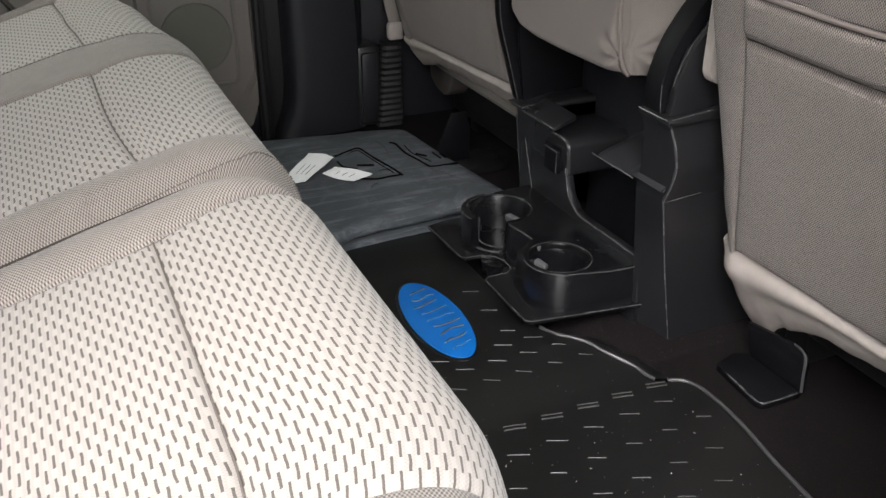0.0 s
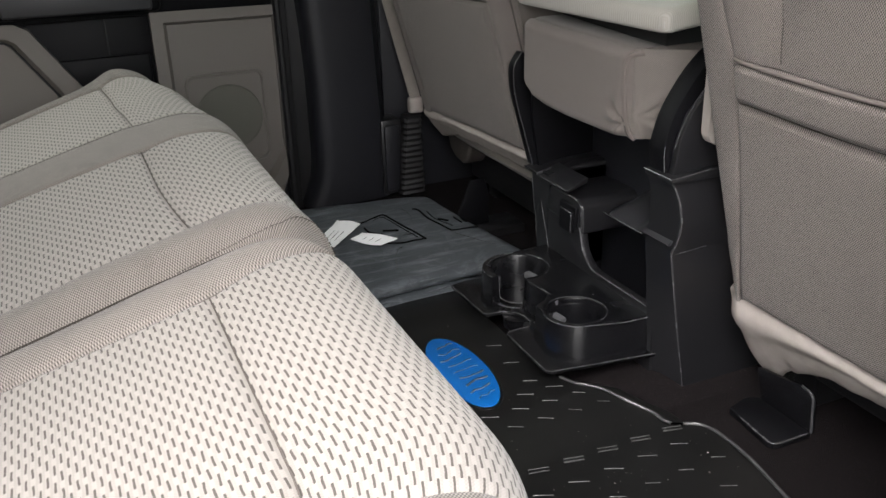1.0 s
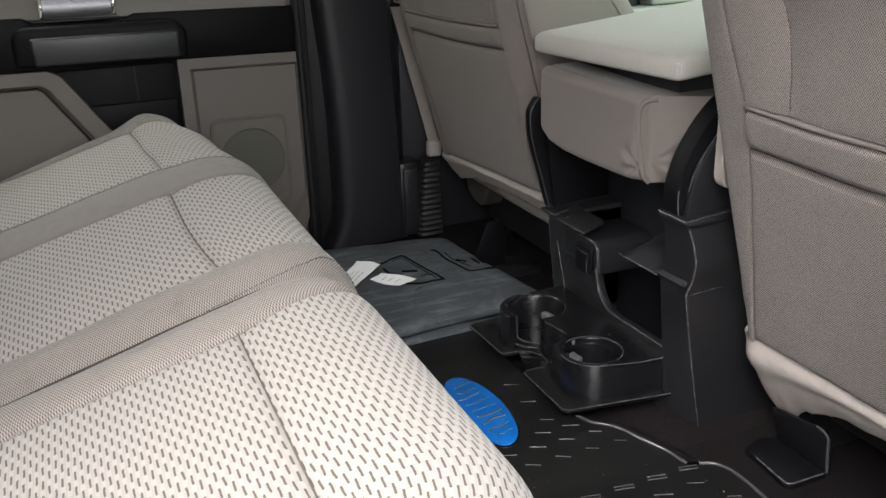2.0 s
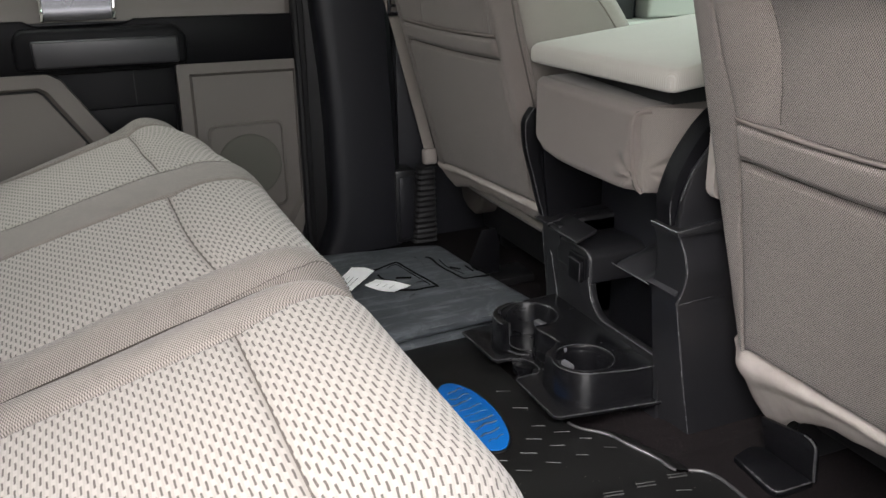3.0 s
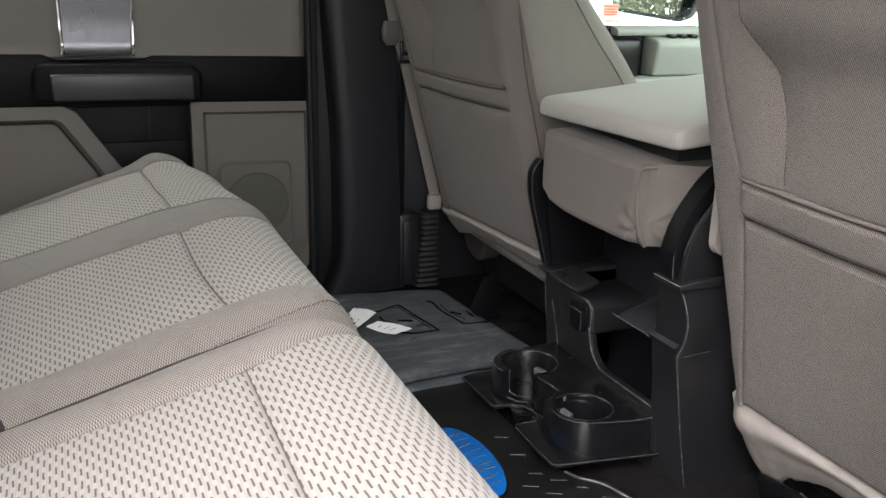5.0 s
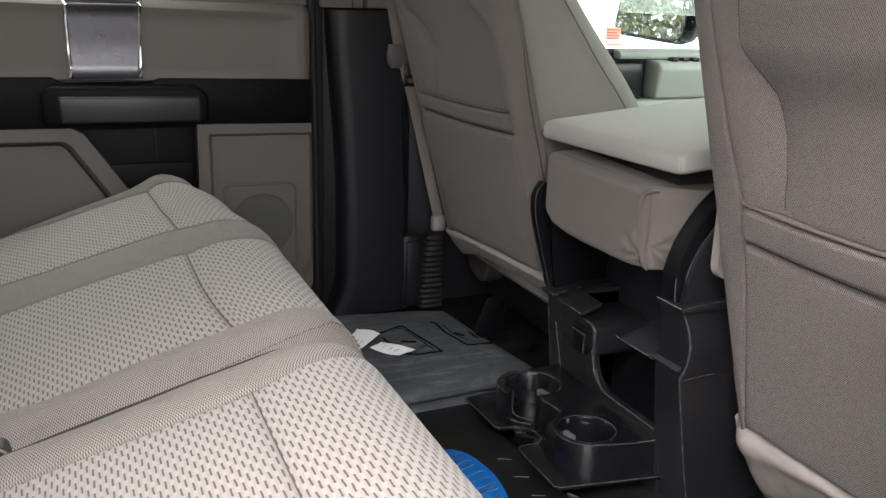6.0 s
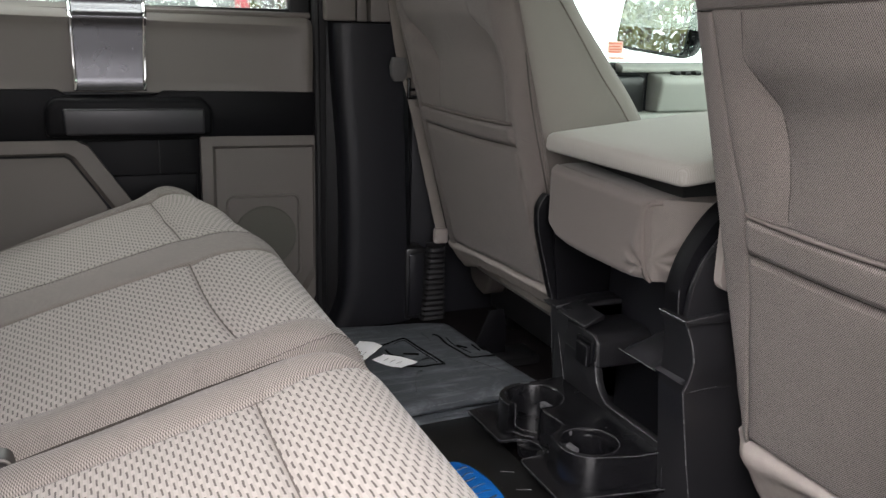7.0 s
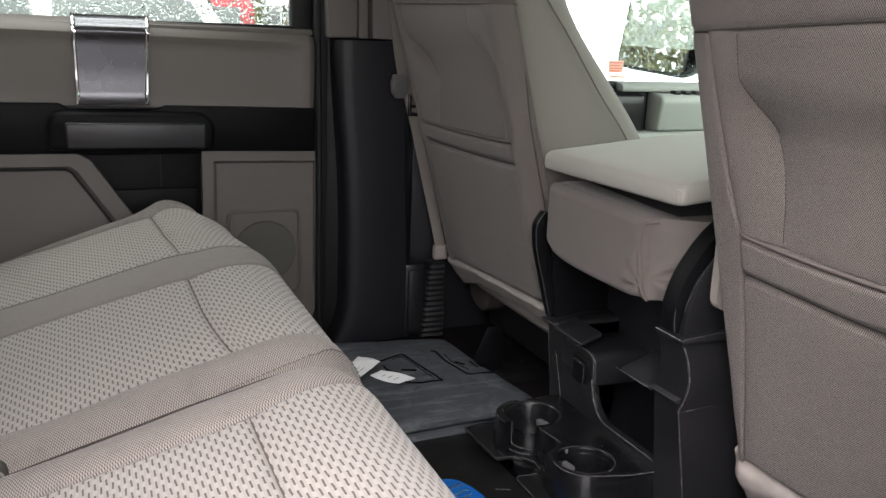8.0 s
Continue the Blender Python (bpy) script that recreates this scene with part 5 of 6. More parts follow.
# black block standing in for the shade in the gap below the lid
part("lid_gap_shade", box(LX + 0.07, 1.12, 1.0, YF - 0.04, 0.53, 0.58, 0.0), M_SEAL, con)


def fin(y0, y1, rear, depth):
    """A curved hinge arm beside the box: its rear edge drawn forward by a depth."""
    back = smooth_line([(x, 0, z) for x, z in rear], 6)
    front = [(p.x + depth, p.z - 0.012) for p in reversed(back)]
    return prism([(p.x, p.z) for p in back] + front, "y", y0, y1, 0.0025, 2)


NEAR_FIN = [(0.724, 0.366), (0.721, 0.390), (0.721, 0.408), (0.732, 0.445), (0.749, 0.476), (0.777, 0.512), (0.812, 0.540), (0.87, 0.565)]
FAR_FIN = [(0.738, 0.262), (0.727, 0.300), (0.716, 0.340), (0.701, 0.392), (0.696, 0.425), (0.697, 0.452), (0.712, 0.474)]
part("hinge_arm", fin(0.919, 0.954, NEAR_FIN, 0.05), M_DOOR_BLACK, con, "curved black hinge arm")
part("hinge_arm", fin(1.318, 1.340, FAR_FIN, 0.05), M_DOOR_BLACK, con, "curved black hinge arm")
part("hinge_plate", prism([(0.744, 0.262), (1.05, 0.262), (1.05, 0.50), (0.75, 0.48), (0.728, 0.44), (0.730, 0.36)], "y", 1.309, 1.317, 0.002), M_DOOR_BLACK, con)
part("hinge_plate", prism([(0.728, 0.366), (0.95, 0.366), (0.95, 0.55), (0.85, 0.535), (0.79, 0.498), (0.750, 0.452), (0.735, 0.415)], "y", 0.904, 0.917, 0.003), M_CONSOLE, con)


def column(y_in, y_out, sgn):
    """A leg of the console: a collar above a waisted post."""
    rings = []
    for z, x0, xc, yi, yo in ((0.0, 0.750, 0.776, y_in, y_out - sgn * 0.004), (0.12, 0.739, 0.752, y_in, y_out - sgn * 0.002), (0.245, 0.727, 0.729, y_in, y_out), (0.250, 0.726, 0.727, y_in, y_out), (0.275, 0.730, 0.731, y_in, y_out + sgn * 0.009), (0.305, 0.731, 0.732, y_in, y_out + sgn * 0.013), (0.335, 0.729, 0.730, y_in, y_out + sgn * 0.006), (0.350, 0.727, 0.728, y_in - sgn * 0.004, y_out - sgn * 0.002), (0.360, 0.721, 0.722, y_in - sgn * 0.002, y_out - sgn * 0.003)):
        rings.append([(x0, yi, z), (xc, yo - sgn * 0.0025, z), (xc + 0.0025, yo, z), (0.96, yo, z), (0.96, yi, z)])
    return bev(loft(rings), 0.0016, 2, 25)


near_leg = part("leg", column(0.955, 0.895, -1), M_CONSOLE, con, "black waisted console leg", smooth=35)
far_leg = part("leg", bev(loft([[(x0, 1.262, z), (x0, y1, z), (x0 + 0.004, y1 + 0.004, z), (0.90, y1 + 0.004, z), (0.90, 1.262, z)] for z, x0, y1 in ((0.0, 0.768, 1.330), (0.12, 0.754, 1.328), (0.20, 0.744, 1.326), (0.262, 0.738, 1.324))]), 0.002, 2, 25), M_CONSOLE, con, "black console leg", smooth=35)
part("collar", prism([(0.717, 0.358), (0.96, 0.358), (0.96, 0.376), (0.80, 0.373), (0.717, 0.367)], "y", 0.891, 0.957, 0.003), M_CONSOLE, con)
part("collar", prism([(0.726, 0.255), (0.90, 0.255), (0.90, 0.275), (0.80, 0.272), (0.726, 0.262)], "y", 1.285, 1.332, 0.003), M_CONSOLE, con)
# bridge between the legs with latch, and the dark bin below it
part("rear_panel", box(0.86, 0.88, 0.95, 1.32, 0.02, 0.42, 0.002), M_BLACK_SOFT, con)
part("under_tray", prism([(0.79, 0.380), (0.80, 0.394), (0.95, 0.394), (0.95, 0.36), (0.82, 0.37)], "y", 0.96, 1.32, 0.004), M_BLACK, con)
def shelf_ring(y):
    # the shelf's far end turns back, its near end swells into the leg
    back = 0.10 * ease((y - 1.045) / 0.06)
    swell = ease((0.985 - y) / 0.03)
    x, z = 0.722 + back, 0.262 + 0.004 * swell
    return [(x + 0.001, y, z - 0.0028), (x, y, z - 0.0014), (x + 0.002, y, z), (x + 0.045, y, z + 0.010 + 0.020 * swell), (0.872, y, z + 0.022 + 0.03 * swell), (0.872, y, z + 0.002), (x + 0.05, y, z - 0.004)]


part("bridge", loft([shelf_ring(y) for y in [0.896] + steps(0.92, 1.10, 24)]), M_HANDLE, con, "satin black shelf between the legs")
part("inner_wall", prism([(0.745, 0.06), (0.95, 0.06), (0.95, 0.272), (0.80, 0.272), (0.745, 0.258)], "y", 1.262, 1.318, 0.008, 3), M_CONSOLE, con)
part("wall_ledge", prism([(0.732, 0.248), (0.775, 0.262), (0.775, 0.272), (0.732, 0.254)], "y", 1.190, 1.290, 0.002), M_CONSOLE, con, "black ledge beside the latch")
bead([(0.7315, 1.290, 0.2535), (0.7315, 1.191, 0.2535)], con, 0.0008, 1)
latch = part("latch_block", prism([(1.152, 0.182), (1.275, 0.190), (1.275, 0.240), (1.200, 0.243), (1.172, 0.243), (1.158, 0.232)], "x", 0.742, 0.95, 0.006, 3), M_CONSOLE, con, "black latch block")
part("latch_key", join(box(0.736, 0.75, 1.168, 1.222, 0.186, 0.229, 0.004, 3), box(0.730, 0.74, 1.171, 1.212, 0.180, 0.221, 0.004, 2)), M_DOOR_BLACK, latch, "hooked latch key")
rim_line = smooth_line([(0, 1.160, 0.195), (0, 1.155, 0.180), (0, 1.147, 0.157), (0, 1.131, 0.141), (0, 1.112, 0.132), (0, 1.075, 0.131), (0, 1.029, 0.132), (0, 0.945, 0.133)], 6)
part("bin_rim", tube([(0.741, p.y, p.z) for p in rim_line], 0.0018, 8), M_EDGE_GLINT, con, "curved rim of the storage bin")
part("bin_front", prism([(p.y, p.z) for p in rim_line] + [(0.945, 0.02), (1.27, 0.02), (1.27, 0.19)], "x", 0.743, 0.756, 0.002), M_CONSOLE, con)

# cup holder tray on the floor in front of the console
tray = thing("cup_holder", (0.67, 1.12, 0.02), "black plastic double cup holder on the floor behind the console", "cup holder")


def pierced(outline, holes, z0, z1, depth, turn=1.0):
    """A block with round wells in its top."""
    bm = bmesh.new()
    loops = []
    for ring in [outline] + holes:
        vs = [bm.verts.new((u, v, z1)) for u, v in ring]
        es = [bm.edges.new((vs[k], vs[(k + 1) % len(vs)])) for k in range(len(vs))]
        loops.append((vs, es))
    bmesh.ops.triangle_fill(bm, edges=[e for _, es in loops for e in es], use_beauty=True)
    vs = loops[0][0]
    n = len(vs)
    c = sum((v.co for v in vs), Vector()) / n
    prev = vs
    # a narrow rounded shoulder, then the drafted wall
    for out, z in ((0.0012, z1 - 0.0005), (0.0020, z1 - 0.002), (0.006, z0)):
        cur = []
        for k, v in enumerate(vs):
            t = (vs[(k + 1) % n].co - vs[k - 1].co).normalized()
            side = Vector((t.y, -t.x, 0))
            cur.append(bm.verts.new((v.co.x + side.x * out * turn, v.co.y + side.y * out * turn, z)))
        for k in range(n):
            bm.faces.new((prev[k], prev[(k + 1) % n], cur[(k + 1) % n], cur[k]))
        prev = cur
    for ring, _ in loops[1:]:
        c = sum((v.co for v in ring), Vector()) / len(ring)
        n = len(ring)
        prev = ring
        for k, dz in ((0.985, 0.0006), (0.975, 0.002), (0.965, 0.008), (0.925, 0.0085), (0.90, 0.012), (0.86, depth)):
            cur = [bm.verts.new((c.x + (v.co.x - c.x) * k, c.y + (v.co.y - c.y) * k, z1 - dz)) for v in ring]
            for i in range(n):
                bm.faces.new((prev[i], prev[(i + 1) % n], cur[(i + 1) % n], cur[i]))
            prev = cur
        bm.faces.new(prev)
    return bm


C1, C2 = (0.650, 1.213), (0.651, 1.022)


def arc(c, r, a0, a1, n=10):
    return [(c[0] + r * math.cos(radians(a0 + (a1 - a0) * k / n)), c[1] + r * math.sin(radians(a0 + (a1 - a0) * k / n))) for k in range(n + 1)]


def well(c, r):
    return arc(c, r, 0, 351, 39)


# the far well opens to the back through a slot for a mug's handle
outline = [(0.762, 0.953), (0.762, 1.278)] + arc(C1, 0.062, 75, 196) + arc(C1, 0.052, 196, -102, 34) + [(0.634, 1.142), (0.640, 1.118), (0.641, 1.092), (0.628, 1.078), (0.606, 1.066)] + arc(C2, 0.052, 158, 262, 10)
area = sum(p[0] * q[1] - q[0] * p[1] for p, q in zip(outline, outline[1:] + outline[:1]))
TURN = 1.0 if area > 0 else -1.0
part("body", pierced(outline, [well(C2, 0.047)], 0.055, 0.118, 0.055, TURN), M_GLOSS, tray, smooth=32)
base_out = [(0.765, 0.937), (0.765, 1.320), (0.600, 1.322), (0.563, 1.314), (0.566, 1.186), (0.572, 1.180), (0.600, 1.177), (0.618, 1.164), (0.626, 1.145), (0.624, 1.118), (0.612, 1.108), (0.575, 1.107), (0.568, 1.100), (0.567, 0.972), (0.574, 0.965)]
part("base_plate", prism(base_out, "z", 0.050, 0.057, 0.0015), M_GLOSS, tray)
part("plinth", prism([(0.76, 0.985), (0.76, 1.28), (0.66, 1.27), (0.62, 1.15), (0.62, 0.99)], "z", 0.03, 0.049, 0.004), M_BLACK, tray)
part("socket", loft([[(u, v, z) for u, v in well((0.625, 1.165), r)] for z, r in ((0.03, 0.026), (0.05, 0.028))]), M_GLOSS, tray)
for c, q, shape in ((C1, -78, [(0.022, 0.107), (0.051, 0.094), (0.051, 0.1165), (0.022, 0.1165)]), (C2, 112, [(0.022, 0.088), (0.046, 0.078), (0.046, 0.100), (0.022, 0.095)])):
    m = Matrix.Translation((c[0], c[1], 0)) @ Matrix.Rotation(radians(q), 4, "Z")
    f = prism(shape, "y", -0.006, 0.006, 0.002)
    bmesh.ops.transform(f, matrix=m, verts=f.verts)
    part("cup_finger", f, M_FINGER, tray, "spring finger of a cup well")
part("cup_finger", prism([(0.634, 0.1175), (0.646, 0.1175), (0.643, 0.094), (0.635, 0.094)], "y", 1.066, 1.072, 0.0015), M_FINGER, tray, "spring finger of a cup well")
part("well_rim", tube([(u, v, 0.1175) for u, v in well(C2, 0.0475)], 0.0016, 6, closed=True), M_GLOSS, tray)
part("well_rim", tube([(u, v, 0.1175) for u, v in arc(C1, 0.052, 196, -102, 34)], 0.0016, 6), M_GLOSS, tray)
part("slot_edge", tube(smooth_line([(0.5985, 1.203, 0.1175), (0.5985, 1.206, 0.090), (0.599, 1.208, 0.070), (0.600, 1.198, 0.063), (0.610, 1.180, 0.0615), (0.628, 1.166, 0.061)], 6), 0.0016, 6), M_EDGE_GLINT, tray)
part("slot_edge", tube(smooth_line([(0.609, 1.205, 0.112), (0.609, 1.206, 0.090), (0.610, 1.206, 0.071), (0.614, 1.196, 0.066), (0.624, 1.183, 0.065), (0.638, 1.176, 0.064)], 6), 0.0012, 6), M_EDGE_GLINT, tray)


bead([(C1[0] + 0.0545 * math.cos(radians(a)), C1[1] + 0.0545 * math.sin(radians(a)), 0.1185) for a in range(-60, 160, 10)], tray, 0.0008)
bead([(C2[0] + 0.0495 * math.cos(radians(a)), C2[1] + 0.0495 * math.sin(radians(a)), 0.1185) for a in range(-70, 130, 10)], tray, 0.0008)
bead([(u, v, 0.1172) for u, v in arc(C2, 0.0535, 165, 262, 10)] + [(0.70, 0.9545, 0.1172), (0.757, 0.9525, 0.1172)], tray, 0.0009, 2)
bead([(u, v, 0.1172) for u, v in arc(C1, 0.0635, 95, 196, 10)], tray, 0.0009, 2)
bead([(0.636, 1.150, 0.1175), (0.641, 1.118, 0.1178), (0.644, 1.090, 0.1178)], tray, 0.0010, 3)
bead([(0.640, 1.090, 0.1178), (0.638, 1.088, 0.104), (0.634, 1.086, 0.090)], tray, 0.0018, 2)
for a, c in zip(base_out[3:], base_out[4:]):
    bead([(*a, 0.0565), (*c, 0.0565)], tray, 0.0009, 1)
bead([(0.574, 0.965, 0.0565), (0.66, 0.952, 0.0565), (0.763, 0.937, 0.0565)], tray, 0.0009, 3)
for y_e, s_e, leg in ((0.895, -1, near_leg),):
    low_line = [(0.776, y_e - s_e * 0.004, 0.01), (0.752, y_e - s_e * 0.002, 0.12), (0.7285, y_e, 0.247)]
    for p, q in zip(low_line, low_line[1:]):
        bead([p, q], leg, 0.0009, 1)
    bead([(0.7285, y_e, 0.249), (0.7315, y_e + s_e * 0.009, 0.275), (0.7325, y_e + s_e * 0.013, 0.305), (0.7305, y_e + s_e * 0.006, 0.335), (0.7275, y_e - s_e * 0.003, 0.352)], leg, 0.0013)
bead([(0.7285, 0.8945, 0.248), (0.79, 0.8935, 0.252)], near_leg, 0.0007, 1)
bead([(0.7165, 0.956, 0.3665), (0.7165, 0.893, 0.3665)], con, 0.0012, 1)
bead([(0.7165, 0.892, 0.3665), (0.79, 0.891, 0.3735)], con, 0.0009, 1)
bead([(0.7235, 0.9185, 0.369), (0.7208, 0.9185, 0.392), (0.7212, 0.9185, 0.407)], con, 0.0010, 2)
bead([(0.7225, 1.062, 0.2605), (0.7215, 1.04, 0.2605), (0.7215, 0.958, 0.2612)], con, 0.0010, 2)
bead([(0.741, 1.219, 0.2405), (0.741, 1.190, 0.2425), (0.741, 1.168, 0.240), (0.741, 1.158, 0.228), (0.741, 1.154, 0.19)], con, 0.0012)
bead([(0.7297, 1.211, 0.2205), (0.7297, 1.176, 0.2205), (0.7297, 1.1715, 0.215), (0.7297, 1.1715, 0.184)], con, 0.0009, 2)
bead([(0.7255, 1.286, 0.2615), (0.7255, 1.331, 0.2615)], con, 0.0008, 1)
bead([(0.7445, 1.316, 0.240), (0.7445, 1.300, 0.20), (0.7425, 1.262, 0.108)], con, 0.0010, 2)
bead([(0.741, 1.3275, 0.235), (0.7555, 1.3305, 0.11), (0.762, 1.332, 0.05)], far_leg, 0.0010, 2)
bead([(0.726, 0.9035, 0.408), (0.735, 0.9035, 0.434), (0.750, 0.9035, 0.462), (0.775, 0.9035, 0.490)], con, 0.0009)
bead([(x - 0.001, 1.318, z) for x, z in FAR_FIN], con, 0.0010, 3)
solo("carpet_tunnel", loft([[(x, y, z) for x, y in rounded(0.70 - d, 1.6, 0.93 - d, 1.42 + d, 0.05, 4)] for z, d in ((0.0, 0.06), (0.010, 0.03), (0.018, 0.012), (0.022, 0.0))]), M_CARPET, "low carpeted hump of the cab floor under the console", "floor", kind="structure")

# ---------- front of the cab ----------
fd = thing("door_2", (1.2, D + 0.02, 0.0), "closed front door with beige trim and window switches", "door", kind="structure")
part("core", box(0.70, 1.95, D + 0.012, D + 0.08, -0.02, 0.655, 0.005), M_BLACK_SOFT, fd)
part("upper_panel", prism([(D + 0.03, 0.676), (D - 0.008, 0.672), (D - 0.018, 0.664), (D - 0.016, 0.650), (D + 0.015, 0.650)], "x", 1.30, 1.95, 0.004, 2), M_TRIM_LIT, fd)
part("pull_cup", prism([(D + 0.02, 0.645), (D - 0.015, 0.640), (D - 0.02, 0.615), (D - 0.015, 0.52), (D + 0.02, 0.52)], "x", 0.80, 1.380, 0.008, 3), M_BLACK, fd, "black door pull panel")
part("armrest", prism([(D + 0.015, 0.650), (D - 0.055, 0.644), (D - 0.066, 0.628), (D - 0.050, 0.545), (D + 0.015, 0.54)], "x", 1.402, 1.85, 0.010, 3), M_TRIM_LIT, fd, "armrest with switches, its trim lightened as if brightly lit")
part("grab_shelf", box(1.30, 1.62, D - 0.075, D + 0.015, 0.522, 0.542, 0.005), M_TRIM_LIT, fd)
# black block put below the shelf as its shadow
part("grab_shadow", box(1.10, 1.65, D - 0.05, D + 0.013, 0.44, 0.521, 0.005), M_BLACK, fd)
for k in range(3):
    part("switch", box(1.455 + 0.035 * k, 1.475 + 0.035 * k, D - 0.046, D - 0.020, 0.645, 0.656, 0.003), M_BLACK, fd, "black window switch")
part("window_frame", join(box(0.70, 0.78, D + 0.02, D + 0.06, 0.655, 1.2, 0.01), prism([(1.85, 0.655), (1.95, 0.655), (1.60, 1.2), (1.50, 1.2)], "y", D + 0.02, D + 0.06, 0.01), box(0.70, 1.56, D + 0.02, D + 0.06, 1.13, 1.2, 0.01)), M_SEAL, fd, "black window frame")
part("weather_strip", box(0.75, 1.90, D + 0.02, D + 0.032, 0.655, 0.676, 0.004), M_SEAL, fd)
fpane = part("pane", box(0.75, 1.85, D + 0.036, D + 0.040, 0.65, 1.15, 0.0), M_GLASS, fd, "clear window pane with rain on it")
fpane.visible_shadow = False
tagged(part("rain_drops", rain(1.18, 1.62, 0.69, 0.92, D + 0.0415, 420, 8), M_RAIN, fpane, "clear rain drops on the pane"), kind="stuff")
sticker = thing("window_sticker", (1.33, D + 0.03, 0.73), "small red printed sticker on the front window", "sticker")
part("field", box(1.281, 1.329, D + 0.0335, D + 0.0355, 0.699, 0.732, 0.0), M_STICKER, sticker)
for k in range(4):
    part("print_bar", box(1.285, 1.325 - 0.006 * (k % 2), D + 0.0325, D + 0.0334, 0.724 - 0.0075 * k, 0.727 - 0.0075 * k, 0.0), M_RED, sticker)
part("print_bar", box(1.285, 1.337, D + 0.0335, D + 0.0355, 0.683, 0.690, 0.0), M_STICKER, sticker)
part("print_bar", box(1.285, 1.330, D + 0.0335, D + 0.0355, 0.673, 0.676, 0.0), M_PRINT, sticker)
shell("dashboard", bev(loft([[(x, y, z) for x, z in ((1.75, 0.40), (1.68, 0.55), (1.74, 0.66), (1.9, 0.70), (2.3, 0.70), (2.3, 0.0), (1.85, 0.0))] for y in (0.24, 0.6, 1.4, 1.99)]), 0.02, 3), M_BLACK_SOFT, "dark dashboard across the cab front")
shell("firewall", box(2.28, 2.34, 0.2, 2.06, -0.06, 0.7, 0.01), M_BLACK, "black wall at the front of the cab")
shell("windshield_pillar_near", prism([(1.85, 0.66), (2.0, 0.66), (1.62, 1.22), (1.52, 1.22)], "y", 0.20, 0.26, 0.01), M_TRIM, "beige windscreen pillar, passenger side")

# door mirror outside
mir = thing("door_mirror", (1.66, 2.27, 0.80), "rain-covered door mirror outside the front window", "mirror")
mp = Matrix.Translation((1.592, 2.275, 0.855)) @ Matrix.Rotation(radians(14), 4, "Z") @ Matrix.Rotation(radians(4), 4, "X") @ Matrix.Rotation(radians(7), 4, "Y")


def moved(bm, m):
    bmesh.ops.transform(bm, matrix=m, verts=bm.verts)
    return bm


part("housing", moved(bev(loft([[(x, u * k, v * k) for u, v in rounded(-0.175, 0.108, -0.163, 0.18, 0.035, 5)] for x, k in ((-0.012, 1.0), (0.01, 1.02), (0.06, 0.95), (0.10, 0.7))]), 0.003), mp), M_GLOSS, mir, "black mirror housing")
part("mirror_glass", moved(loft([[(x, u, v) for u, v in rounded(-0.166, 0.102, -0.156, 0.172, 0.03, 5)] for x in (-0.018, -0.013)]), mp), M_MIRROR, mir, "mirror glass wet with rain")
part("bezel", moved(tube([(-0.016, u, v) for u, v in rounded(-0.167, 0.103, -0.157, 0.173, 0.03, 5)], 0.003, 6, closed=True), mp), M_SEAL, mir, "thin black bezel")
drops = rain(-0.160, 0.097, -0.150, 0.165, 0.0, 1300, 17)
bmesh.ops.transform(drops, matrix=mp @ Matrix(((0, -1, 0, -0.0185), (1, 0, 0, 0), (0, 0, 1, 0), (0, 0, 0, 1))), verts=drops.verts)
tagged(part("rain_drops", drops, M_RAIN, mir, "clear rain drops on the mirror"), kind="stuff")
part("arm", box(1.73, 1.79, 2.06, 2.20, 0.72, 0.76, 0.01), M_GLOSS, mir)

# ---------- outside ----------
solo("ground", box(-60, 60, -60, 60, -0.95, -0.85, 0.0), M_ASPHALT, "wet grey paving of a car park", "ground", kind="structure")


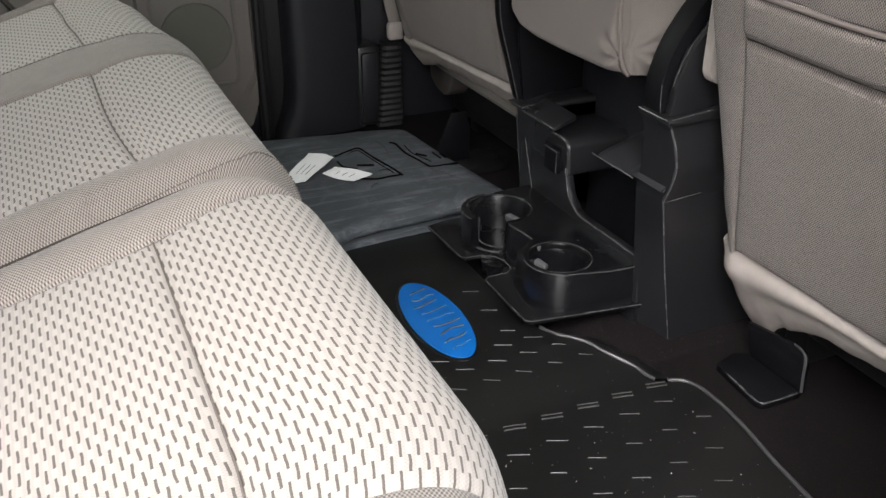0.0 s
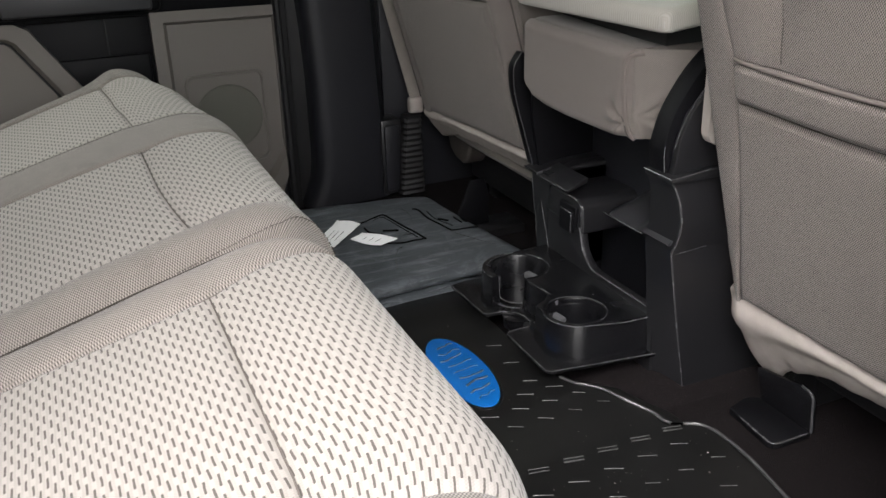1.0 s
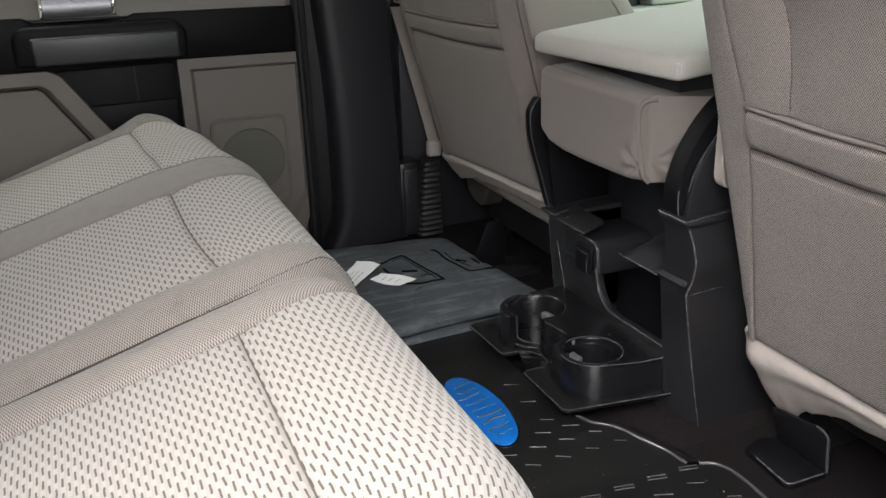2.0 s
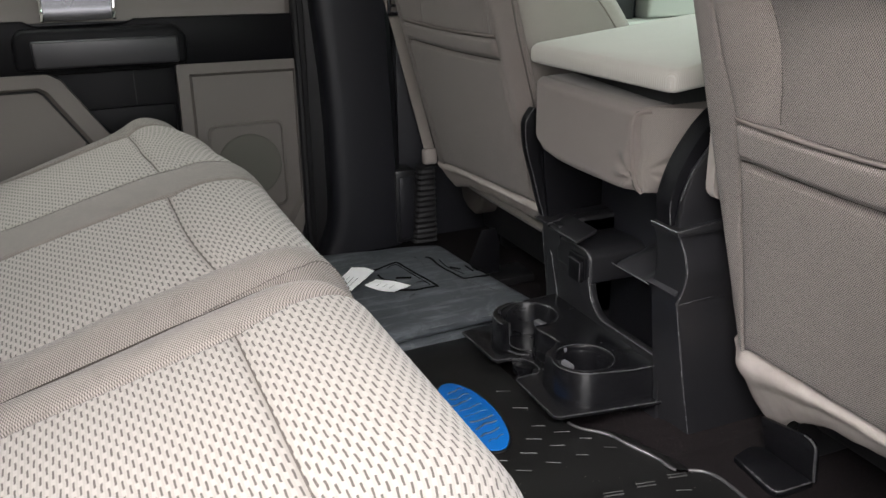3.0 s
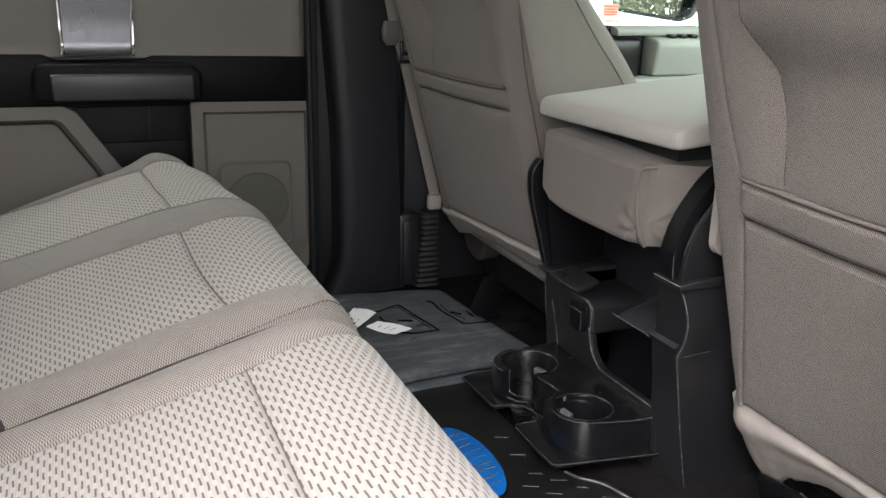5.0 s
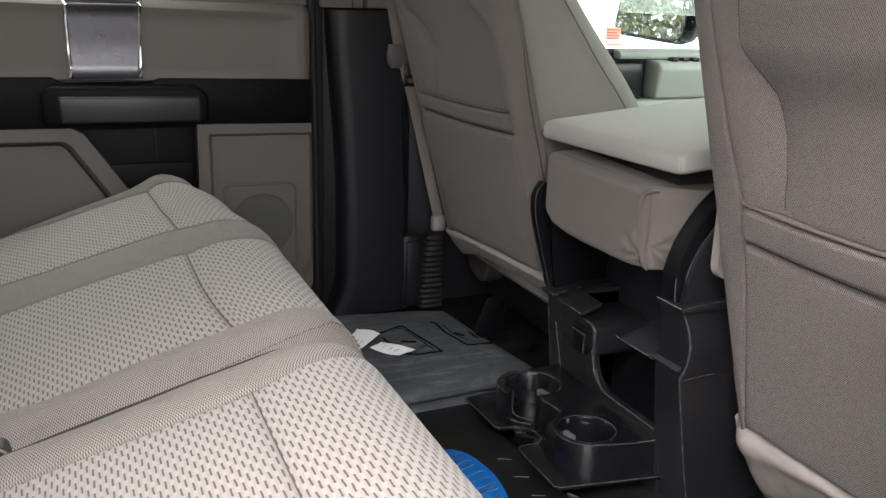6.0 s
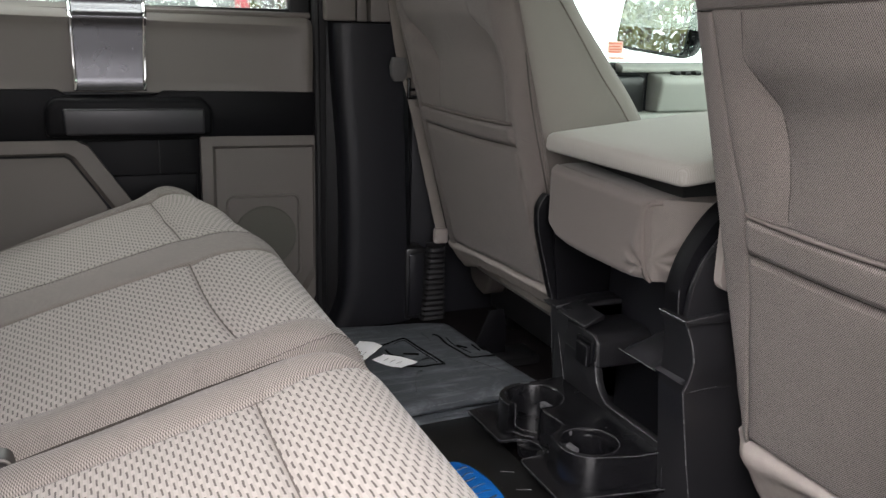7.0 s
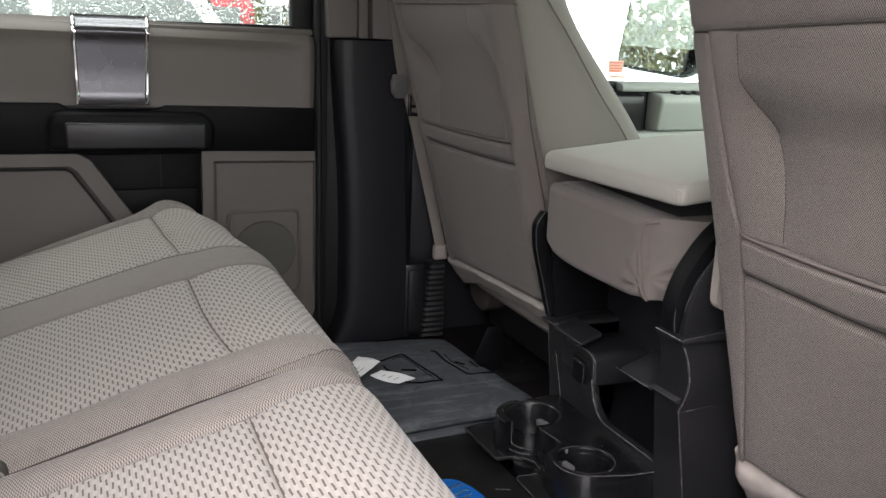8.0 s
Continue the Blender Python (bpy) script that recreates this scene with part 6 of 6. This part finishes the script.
def parked_suv(at, turn, paint, label):
    """A tall parked vehicle with a painted cabin and glass set into it."""
    m = Matrix.Translation(at) @ Matrix.Rotation(radians(turn), 4, "Z")
    car = thing("parked_suv", at, label, "car", "parked cars")
    part("body", moved(prism([(-2.6, 0.42), (-2.65, 0.9), (-2.55, 1.22), (0.75, 1.25), (1.95, 1.12), (2.15, 0.9), (2.15, 0.42)], "y", -0.93, 0.93, 0.08, 3), m), paint, car)
    part("cabin", moved(prism([(-2.5, 1.20), (0.75, 1.22), (0.36, 1.80), (0.22, 1.86), (-2.25, 1.86), (-2.42, 1.75)], "y", -0.80, 0.80, 0.05, 3), m), paint, car)
    for win in ([(-0.50, 1.30), (0.55, 1.30), (0.26, 1.78), (-0.50, 1.78)], [(-1.45, 1.30), (-0.62, 1.30), (-0.62, 1.78), (-1.45, 1.78)], [(-2.2, 1.32), (-1.57, 1.30), (-1.57, 1.78), (-2.05, 1.76)]):
        for sy in (-1, 1):
            part("window", moved(prism(win, "y", sy * 0.795, sy * 0.812, 0.004), m), M_CARGLASS, car, "dark side window")
    part("windscreen", moved(prism([(0.72, 1.28), (0.735, 1.28), (0.385, 1.80), (0.37, 1.80)], "y", -0.70, 0.70, 0.003), m), M_CARGLASS, car, "dark windscreen")
    part("rear_window", moved(prism([(-2.50, 1.30), (-2.485, 1.30), (-2.41, 1.74), (-2.43, 1.74)], "y", -0.66, 0.66, 0.003), m), M_CARGLASS, car, "dark rear window")
    for sx in (-1.75, 1.35):
        for sy in (-0.86, 0.86):
            w = bmesh.new()
            bmesh.ops.create_cone(w, cap_ends=True, segments=28, radius1=0.38, radius2=0.38, depth=0.24, matrix=Matrix.Translation((sx, sy, 0.38)) @ Matrix.Rotation(radians(90), 4, "X"))
            tyre = part("wheel", moved(bev(w, 0.04, 2), m), M_TYRE, car)
            r = bmesh.new()
            bmesh.ops.create_cone(r, cap_ends=True, segments=24, radius1=0.24, radius2=0.2, depth=0.26, matrix=Matrix.Translation((sx, sy, 0.38)) @ Matrix.Rotation(radians(90), 4, "X"))
            part("rim", moved(r, m), M_STEEL, tyre)
    for sy in (-0.74, 0.74):
        part("tail_lamp", moved(box(-2.68, -2.6, sy - 0.1, sy + 0.1, 0.85, 1.15, 0.02), m), M_RED, car, "red tail lamp")
        part("headlamp", moved(box(2.05, 2.17, sy - 0.14, sy + 0.14, 0.78, 0.95, 0.03), m), M_CHROME, car, "clear headlamp")
    return car


parked_suv((0.31, 6.5, -0.85), 0, M_PAINT, "tall white parked vehicle with dark windows beyond the rear window")
parked_suv((0.62, 10.4, -0.85), 90, M_REDPAINT, "tall red parked vehicle farther off in the car park")
parked_suv((2.55, 9.0, -0.85), 90, M_PAINT, "tall white parked vehicle standing nose out in the car park")


def tree(at, height, seed):
    r = random.Random(seed)
    t = thing("tree", at, "leafy green tree behind the parked cars", "tree", "trees")
    x, y, z = at
    trunk = [(x + r.uniform(-0.1, 0.1) * k, y + r.uniform(-0.1, 0.1) * k, z + height * 0.55 * k / 4) for k in range(5)]
    rings = []
    for k, p in enumerate(trunk):
        w = 0.22 * (1 - 0.16 * k)
        rings.append([(p[0] + w * math.cos(q), p[1] + w * math.sin(q), p[2]) for q in (2 * math.pi * i / 10 for i in range(10))])
    limbs = [loft(rings)]
    tips = []
    for k in range(9):
        b = Vector(trunk[2 + k % 3])
        e = b + Vector((r.uniform(-1.7, 1.7), r.uniform(-1.7, 1.7), r.uniform(0.5, 2.2)))
        tips.append(e)
        limbs.append(tube([b, b.lerp(e, 0.5) + Vector((0, 0, 0.2)), e], 0.05, 6))
    part("trunk", join(*limbs), M_BARK, t)
    crown = bmesh.new()
    for k in range(2600):
        c = tips[k % len(tips)] + Vector((r.gauss(0, 0.55), r.gauss(0, 0.55), r.gauss(0.2, 0.5)))
        s = r.uniform(0.06, 0.14)
        a = Vector((r.uniform(-1, 1), r.uniform(-1, 1), r.uniform(-1, 1))).normalized()
        b = a.orthogonal().normalized()
        vs = [crown.verts.new(c + q) for q in (a * s, b * s * 0.5, -a * s, -b * s * 0.5)]
        crown.faces.new(vs)
    part("crown", crown, M_LEAF, t, smooth=0)


for k, (tx, ty, th) in enumerate(((-6, 12, 6), (-2.5, 13, 5.5), (3.6, 13.5, 6.5), (-9, 5, 6), (-8, 2, 5.5), (-9, 8, 6))):
    tree((tx, ty, -0.85), th, 20 + k)


def bush(at, wide, tall, count, seed, label):
    """A dense shrub: bent stems and many small leaves."""
    r = random.Random(seed)
    t = thing("bush", at, label, "bush", "bushes")
    x, y, z = at
    stems = []
    for _ in range(12):
        e = Vector((x + r.uniform(-wide, wide) * 0.7, y + r.uniform(-wide, wide) * 0.5, z + tall * r.uniform(0.5, 0.9)))
        b = Vector((x + r.uniform(-0.2, 0.2), y + r.uniform(-0.2, 0.2), z))
        stems.append(tube([b, b.lerp(e, 0.5) + Vector((0, 0, 0.15)), e], 0.022, 5))
    part("stems", join(*stems), M_BARK, t)
    crown = bmesh.new()
    clumps = [Vector((x + r.uniform(-wide, wide), y + r.uniform(-wide, wide) * 0.6, z + tall * r.uniform(0.15, 0.95))) for _ in range(60)]
    for k in range(count):
        c = clumps[k % 60] + Vector((r.gauss(0, 0.22), r.gauss(0, 0.22), r.gauss(0, 0.18)))
        s = r.uniform(0.03, 0.075)
        a = Vector((r.uniform(-1, 1), r.uniform(-1, 1), r.uniform(-1, 1))).normalized()
        b = a.orthogonal().normalized()
        crown.faces.new([crown.verts.new(c + q) for q in (a * s, b * s * 0.45, -a * s, -b * s * 0.45)])
    part("crown", crown, M_LEAF, t, smooth=0)


for k, (tx, ty, w, h) in enumerate(((-4.4, 5.2, 1.1, 2.0), (1.95, 11.6, 0.75, 2.3), (3.6, 11.0, 0.8, 2.4), (-5.6, 5.4, 1.5, 3.6), (-6.6, 7.6, 1.6, 4.2))):
    bush((tx, ty, -0.85), w, h, 3600, 40 + k, "dense green shrub at the edge of the car park")

# bright overcast distance, far behind the car park
haze = bpy.data.materials.new("overcast_haze")
haze.use_nodes = True
_em = haze.node_tree.nodes.new("ShaderNodeEmission")
_em.inputs["Color"].default_value, _em.inputs["Strength"].default_value = (0.95, 0.98, 1.0, 1), HAZE
haze.node_tree.links.new(_em.outputs[0], haze.node_tree.nodes["Material Output"].inputs["Surface"])
solo("backdrop", loft([[(30 * math.cos(q), 1 + 30 * math.sin(q), z) for q in (math.pi * k / 24 for k in range(25))] for z in (-0.9, 9.0)], cap=False, closed=False), haze, "pale overcast distance beyond the car park", "backdrop", kind="structure")
